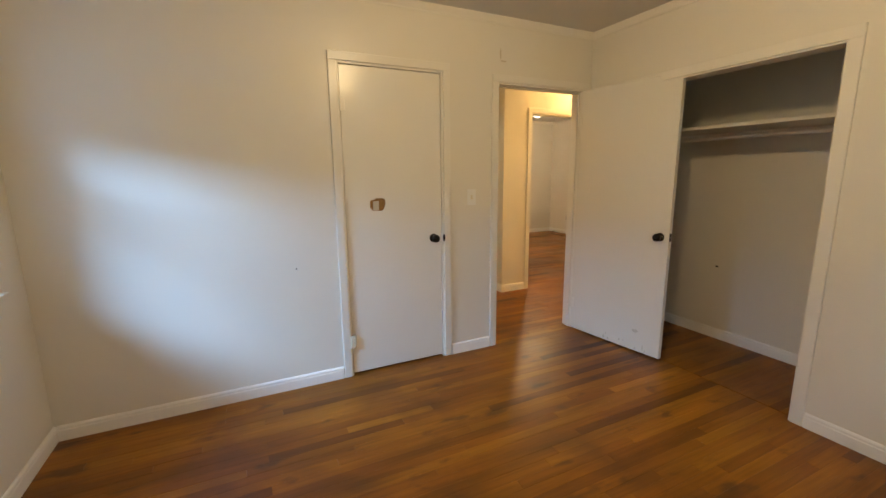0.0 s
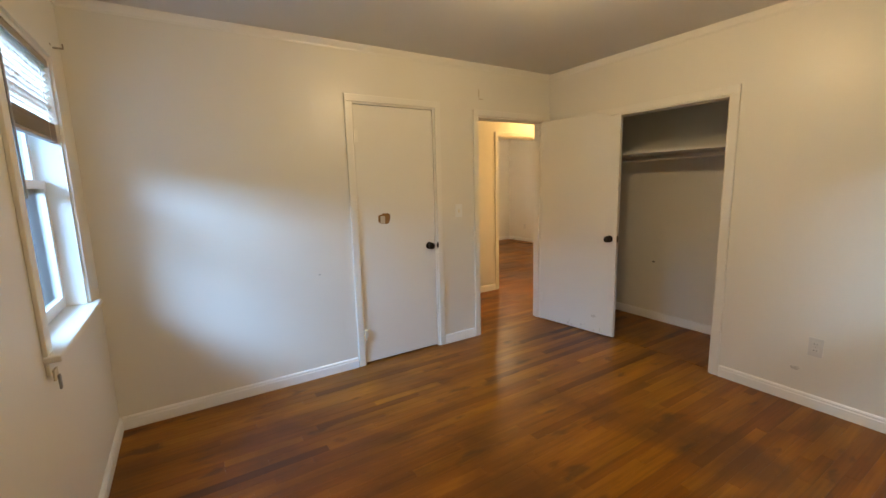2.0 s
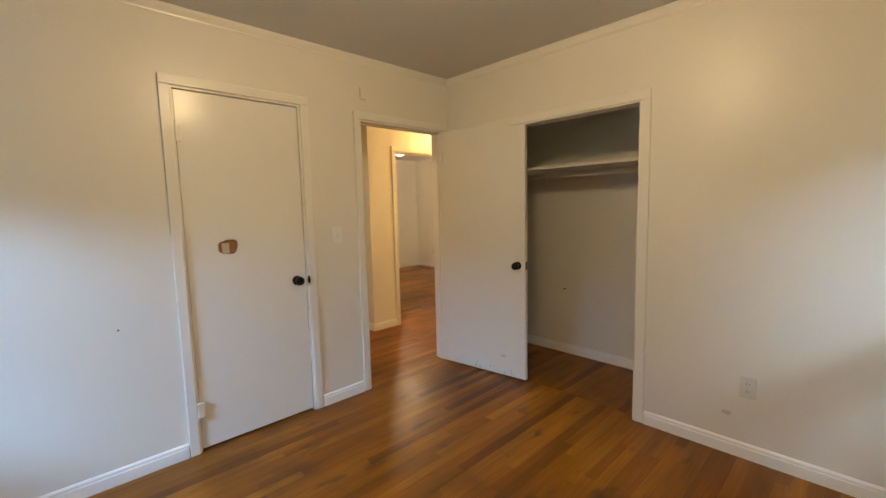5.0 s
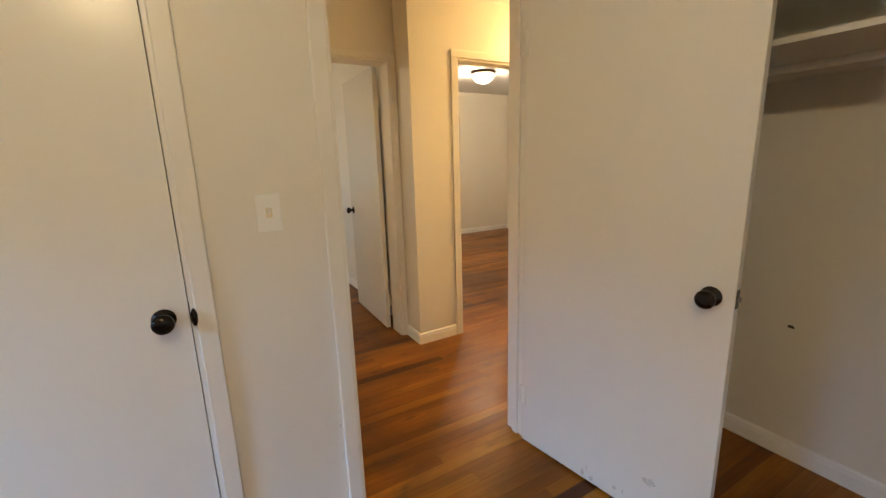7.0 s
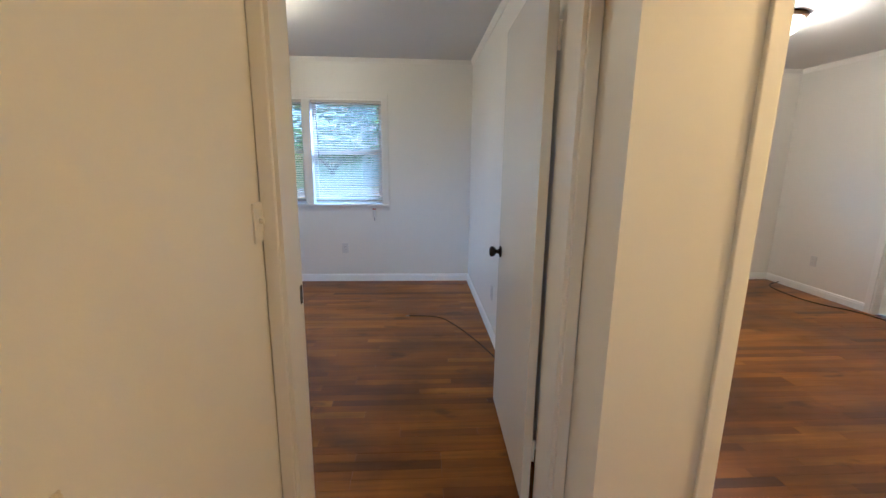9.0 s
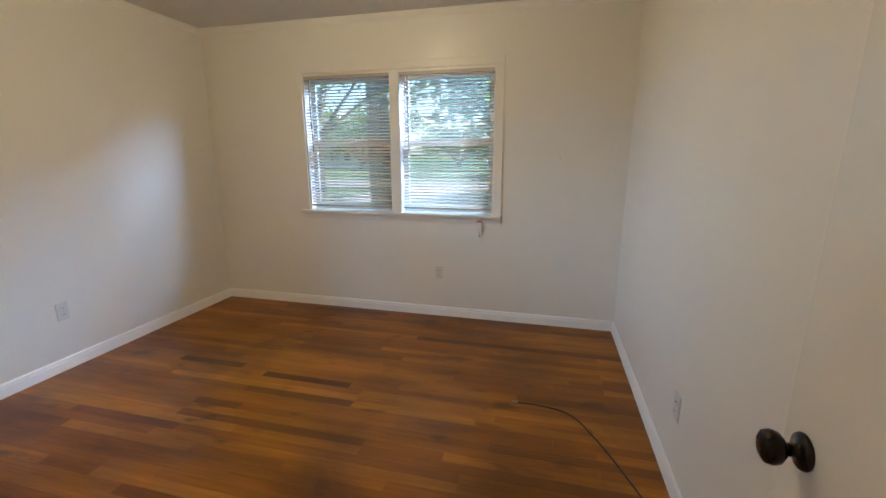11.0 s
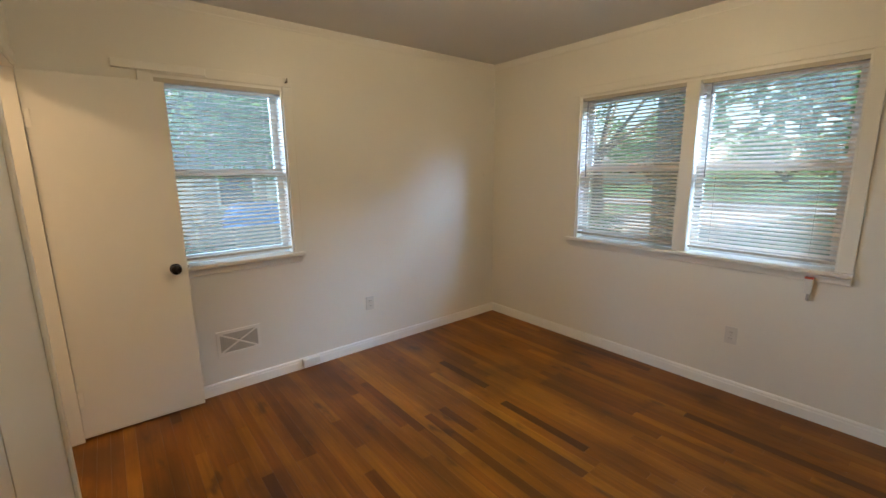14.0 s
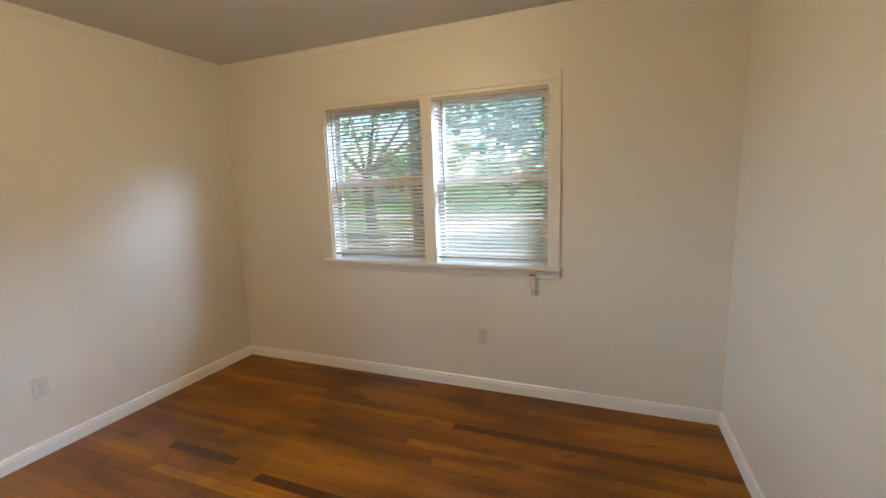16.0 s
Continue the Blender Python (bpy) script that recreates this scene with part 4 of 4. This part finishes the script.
def tree(x, y, height, spread, seed, trunk_r=0.25, n=9000, size=0.10, fork=0.35, label="broad green tree with a dark trunk"):
    rng = random.Random(seed)
    root = tagged(new("tree"), label, "tree", group="garden trees")
    root.matrix_world = pose(x, y, -0.55)
    bm = bmesh.new()

    def limb(p, q, r0, r1):
        d = (q - p)
        rot = d.to_track_quat("Z", "Y").to_matrix().to_4x4()
        bmesh.ops.create_cone(bm, cap_ends=True, segments=10, radius1=r0, radius2=r1, depth=d.length, matrix=Matrix.Translation((p + q) / 2) @ rot)
    top = Vector((rng.uniform(-0.2, 0.2), rng.uniform(-0.2, 0.2), height * fork))
    limb(Vector((0, 0, -0.1)), top, trunk_r * 1.15, trunk_r * 0.75)
    clusters = []
    for i in range(7):
        a = 2 * math.pi * i / 7 + rng.uniform(-0.3, 0.3)
        reach = spread * rng.uniform(0.45, 0.95)
        q = top + Vector((math.cos(a) * reach * 0.55, math.sin(a) * reach * 0.55, height * rng.uniform(0.12, 0.30)))
        limb(top - Vector((0, 0, 0.1)), q, trunk_r * 0.42, trunk_r * 0.2)
        for j in range(4):
            w = q + Vector((math.cos(a + rng.uniform(-0.9, 0.9)) * reach * 0.6, math.sin(a + rng.uniform(-0.9, 0.9)) * reach * 0.6, height * rng.uniform(-0.10, 0.28)))
            limb(q, w, trunk_r * 0.18, trunk_r * 0.05)
            clusters.append((w.x, w.y, w.z, spread * rng.uniform(0.16, 0.32)))
            clusters.append(((w.x + q.x) / 2, (w.y + q.y) / 2, (w.z + q.z) / 2 + 0.2, spread * rng.uniform(0.14, 0.26)))
    part("trunk", bm, BARK, root)
    ob = new("crown", leaves(rng, clusters, n, size))
    ob.parent = root
    tagged(ob, kind="stuff")
    return root


tree(-3.15, 7.9, 9.5, 4.8, 1, trunk_r=0.115, n=6000, size=0.10, fork=0.40)
tree(1.2, 14.0, 10.0, 5.4, 2, trunk_r=0.26, n=26000, size=0.115, fork=0.36)
tree(-5.15, 13.4, 10.5, 5.6, 7, trunk_r=0.20, n=8000, size=0.12, fork=0.36)
tree(4.2, 19.5, 11.0, 6.4, 23, trunk_r=0.24, n=26000, size=0.13, fork=0.20)
tree(-9.5, 17.0, 9.0, 4.8, 3, trunk_r=0.22, n=4500, fork=0.28)
tree(-10.5, 5.6, 8.5, 3.8, 4, trunk_r=0.24, n=9000, fork=0.30)
tree(-24.0, -3.5, 8.0, 4.6, 5, trunk_r=0.30, n=9000, fork=0.25)
tree(0.9, 10.6, 7.5, 5.4, 11, trunk_r=0.15, n=42000, size=0.095, fork=0.30)
tree(-9.4, 0.9, 7.0, 4.6, 12, trunk_r=0.17, n=20000, size=0.085, fork=0.30)
rng = random.Random(9)
for i in range(16):
    a = radians(-105 + i * 13.5)
    d = rng.uniform(48, 62)
    tree(d * math.sin(a) - 2, d * math.cos(a) + 3, rng.uniform(10, 15), rng.uniform(5, 7), 40 + i, trunk_r=0.35, n=3500, size=0.30, fork=0.05, label="distant leafy green tree")


def bush(x, y, r, seed):
    rng = random.Random(seed)
    root = tagged(new("bush"), "rounded green garden bush on the lawn", "bush")
    root.matrix_world = pose(x, y, -0.55)
    bm = bmesh.new()
    for i in range(6):
        a = i * 1.05
        bmesh.ops.create_cone(bm, cap_ends=True, segments=6, radius1=0.02, radius2=0.008, depth=r * 1.1, matrix=Matrix.Translation((0.2 * r * math.cos(a), 0.2 * r * math.sin(a), r * 0.5)) @ Matrix.Rotation(0.35, 4, (math.sin(a), -math.cos(a), 0)))
    part("stems", bm, BARK, root)
    cl = [(rng.uniform(-0.5, 0.5) * r, rng.uniform(-0.5, 0.5) * r, r * rng.uniform(0.35, 1.0), r * 0.5) for _ in range(12)]
    ob = new("crown", leaves(rng, cl, 4000, 0.055))
    ob.parent = root
    tagged(ob, kind="stuff")


bush(-5.15, 8.8, 0.85, 71)
bush(-8.0, 10.6, 0.9, 72)


def house(x, y, turn, w, d, h, wall_mat, label):
    root = tagged(new("house"), label, "house")
    root.matrix_world = pose(x, y, -0.55, 0, 0, turn)
    part("wall", box(-w / 2, w / 2, -d / 2, d / 2, 0, h), wall_mat, root)
    bm = bmesh.new()
    o = 0.45
    v = [bm.verts.new(p) for p in ((-w / 2 - o, -d / 2 - o, h), (w / 2 + o, -d / 2 - o, h), (w / 2 + o, d / 2 + o, h), (-w / 2 - o, d / 2 + o, h), (-w / 2 - o, 0, h + d * 0.28), (w / 2 + o, 0, h + d * 0.28))]
    for q in ((0, 1, 5, 4), (2, 3, 4, 5), (0, 4, 3), (1, 2, 5), (0, 3, 2, 1)):
        bm.faces.new([v[i] for i in q])
    part("roof", bm, ROOF, root)
    k = -w / 2 + 1.4
    while k < w / 2 - 1.4:
        f = part("window", box(k, k + 1.0, -d / 2 - 0.04, -d / 2, 1.0, 2.2), VINYL, root)
        part("pane", box(k + 0.07, k + 0.93, -d / 2 - 0.045, -d / 2 - 0.04, 1.07, 2.13), SLOT, f)
        k += 2.6
    part("door", box(-0.2, 0.7, -d / 2 - 0.05, -d / 2, 0.1, 2.1, 0.01), VINYL, root)
    return root


house(-17.5, 6.5, 80, 11, 8, 2.9, SIDING, "low grey neighbouring house with a shingled roof")
house(2, 38, 0, 14, 8, 3.0, VINYL, "white house across the road with a grey roof")
house(-31, 60, 0, 13, 8, 3.0, VINYL, "white house across the road with a grey roof")
crate = tagged(new("yard_crate"), "pale grey slatted crate standing in the side yard", "crate")
crate.matrix_world = pose(-11.1, 4.9, -0.55, 0, 0, 80)
for k in range(7):
    part("board", box(-0.80, 0.80, -0.62, 0.62, 0.02 + k * 0.175, 0.185 + k * 0.175, 0.008), SIDING, crate)
b = bmesh.new()
bmesh.ops.create_grid(b, x_segments=18, y_segments=14, size=0.5)
for v in b.verts:
    dx, dy = max(0, abs(v.co.x) - 0.40), max(0, abs(v.co.y) - 0.40)
    v.co = Vector((v.co.x * 2.06, v.co.y * 1.62, 1.275 + 0.03 * noise.noise(v.co * 6) - 4.2 * max(dx, dy)))
bmesh.ops.solidify(b, geom=b.faces[:], thickness=0.012)
ob = tagged(link("tarp_cover", b, BLUE), "blue tarpaulin thrown over a crate in the yard", "tarpaulin")
ob.matrix_world = pose(-11.1, 4.9, -0.55, 0, 0, 80)

# brown strip laid over the crack, its shade put into the colour
tagged(link("crack_shade_strip", box(HX0, HX0 + 0.0025, HY2 - 0.0065, HY2 - 0.0015, 0.10, 2.06), CORE), "dark strip put in for the shade of a crack between the hall wall and door casing", "trim", kind="structure")

# added eave, out of view, trims the top of the south window's light patch
b = bmesh.new()
add_box(b, AX0 - 0.5, AX1 + 1.4, AY0 - 0.76, AY0 - 0.162, 2.36, 2.46)
add_box(b, AX0 - 0.5, AX1 + 1.4, AY0 - 0.78, AY0 - 0.76, 2.32, 2.50)
tagged(link("roof_eave", b, VINYL), "white boxed eave added out of view to cut light at the south window", "eave", kind="structure")

# ---- strip flooring, last ----
PLANKS = {}


def plank_mesh(length):
    key = round(length, 2)
    if key not in PLANKS:
        g, w, e = 0.0002, 0.057, 0.0007
        bm = bmesh.new()
        lo = [bm.verts.new(p) for p in ((g, g, -0.0125), (key - g, g, -0.0125), (key - g, w - g, -0.0125), (g, w - g, -0.0125))]
        mi = [bm.verts.new((v.co.x, v.co.y, -e * 0.6)) for v in lo]
        hi = [bm.verts.new(p) for p in ((g + e, g + e, 0), (key - g - e, g + e, 0), (key - g - e, w - g - e, 0), (g + e, w - g - e, 0))]
        for a, b in ((lo, mi), (mi, hi)):
            for i in range(4):
                bm.faces.new((a[i], a[(i + 1) % 4], b[(i + 1) % 4], b[i]))
        bm.faces.new(hi)
        bm.faces.new(lo[::-1])
        bmesh.ops.recalc_face_normals(bm, faces=bm.faces)
        me = bpy.data.meshes.new("plank")
        bm.to_mesh(me)
        bm.free()
        me.materials.append(OAK)
        PLANKS[key] = me
    return PLANKS[key]


def strip_floor(name, x0, x1, y0, y1, seed, label, joined=False):
    rng = random.Random(seed)
    root = tagged(new(name), label, "floor", kind="structure")
    verts, faces = [], []
    j0 = math.floor(y0 / 0.057 + 1e-6)
    j = j0
    while j * 0.057 < y1 - 1e-4:
        x = x0
        first = True
        while x < x1 - 0.02:
            ln = rng.uniform(0.3, 1.5) if not first else rng.uniform(0.2, 1.4)
            first = False
            ln = round(ln, 1)
            if x + ln > x1 - 0.12:
                ln = math.floor((x1 - x) * 100) / 100
            me = plank_mesh(ln)
            dz = rng.uniform(-0.0005, 0.0002)
            if joined:
                k = len(verts)
                verts += [(v.co.x + x, v.co.y + j * 0.057, v.co.z + dz) for v in me.vertices]
                faces += [tuple(i + k for i in p.vertices) for p in me.polygons]
            else:
                ob = new("plank", me)
                ob.parent = root
                ob.location = (x, j * 0.057, dz)
            x += ln
        j += 1
    if joined:
        me = bpy.data.meshes.new("planks")
        me.from_pydata(verts, [], faces)
        me.materials.append(OAK)
        ob = new("planks", me)
        ob.parent = root
        tagged(ob, kind="stuff")
    return root


FLOOR = "worn orange-brown oak strip floor with dark stained boards"
strip_floor("floor_bedroom", AX0, AX1 + 0.055, AY0, 0.057, 1, FLOOR)
strip_floor("floor_closet", AX1 + 0.055, KX1, KY0, 0.0, 2, FLOOR, joined=True)
strip_floor("floor_hall", HX0, HX1, 0.057, 1.482, 3, FLOOR)
strip_floor("floor_back_room", BX0, BX1, 1.482, BY1, 4, FLOOR)
strip_floor("floor_store", BX0, HX0 - 0.11, 0.114, 1.425, 6, FLOOR, joined=True)
strip_floor("floor_living", CX0, CX1, 1.482, CY1 - 0.01, 5, FLOOR, joined=True)
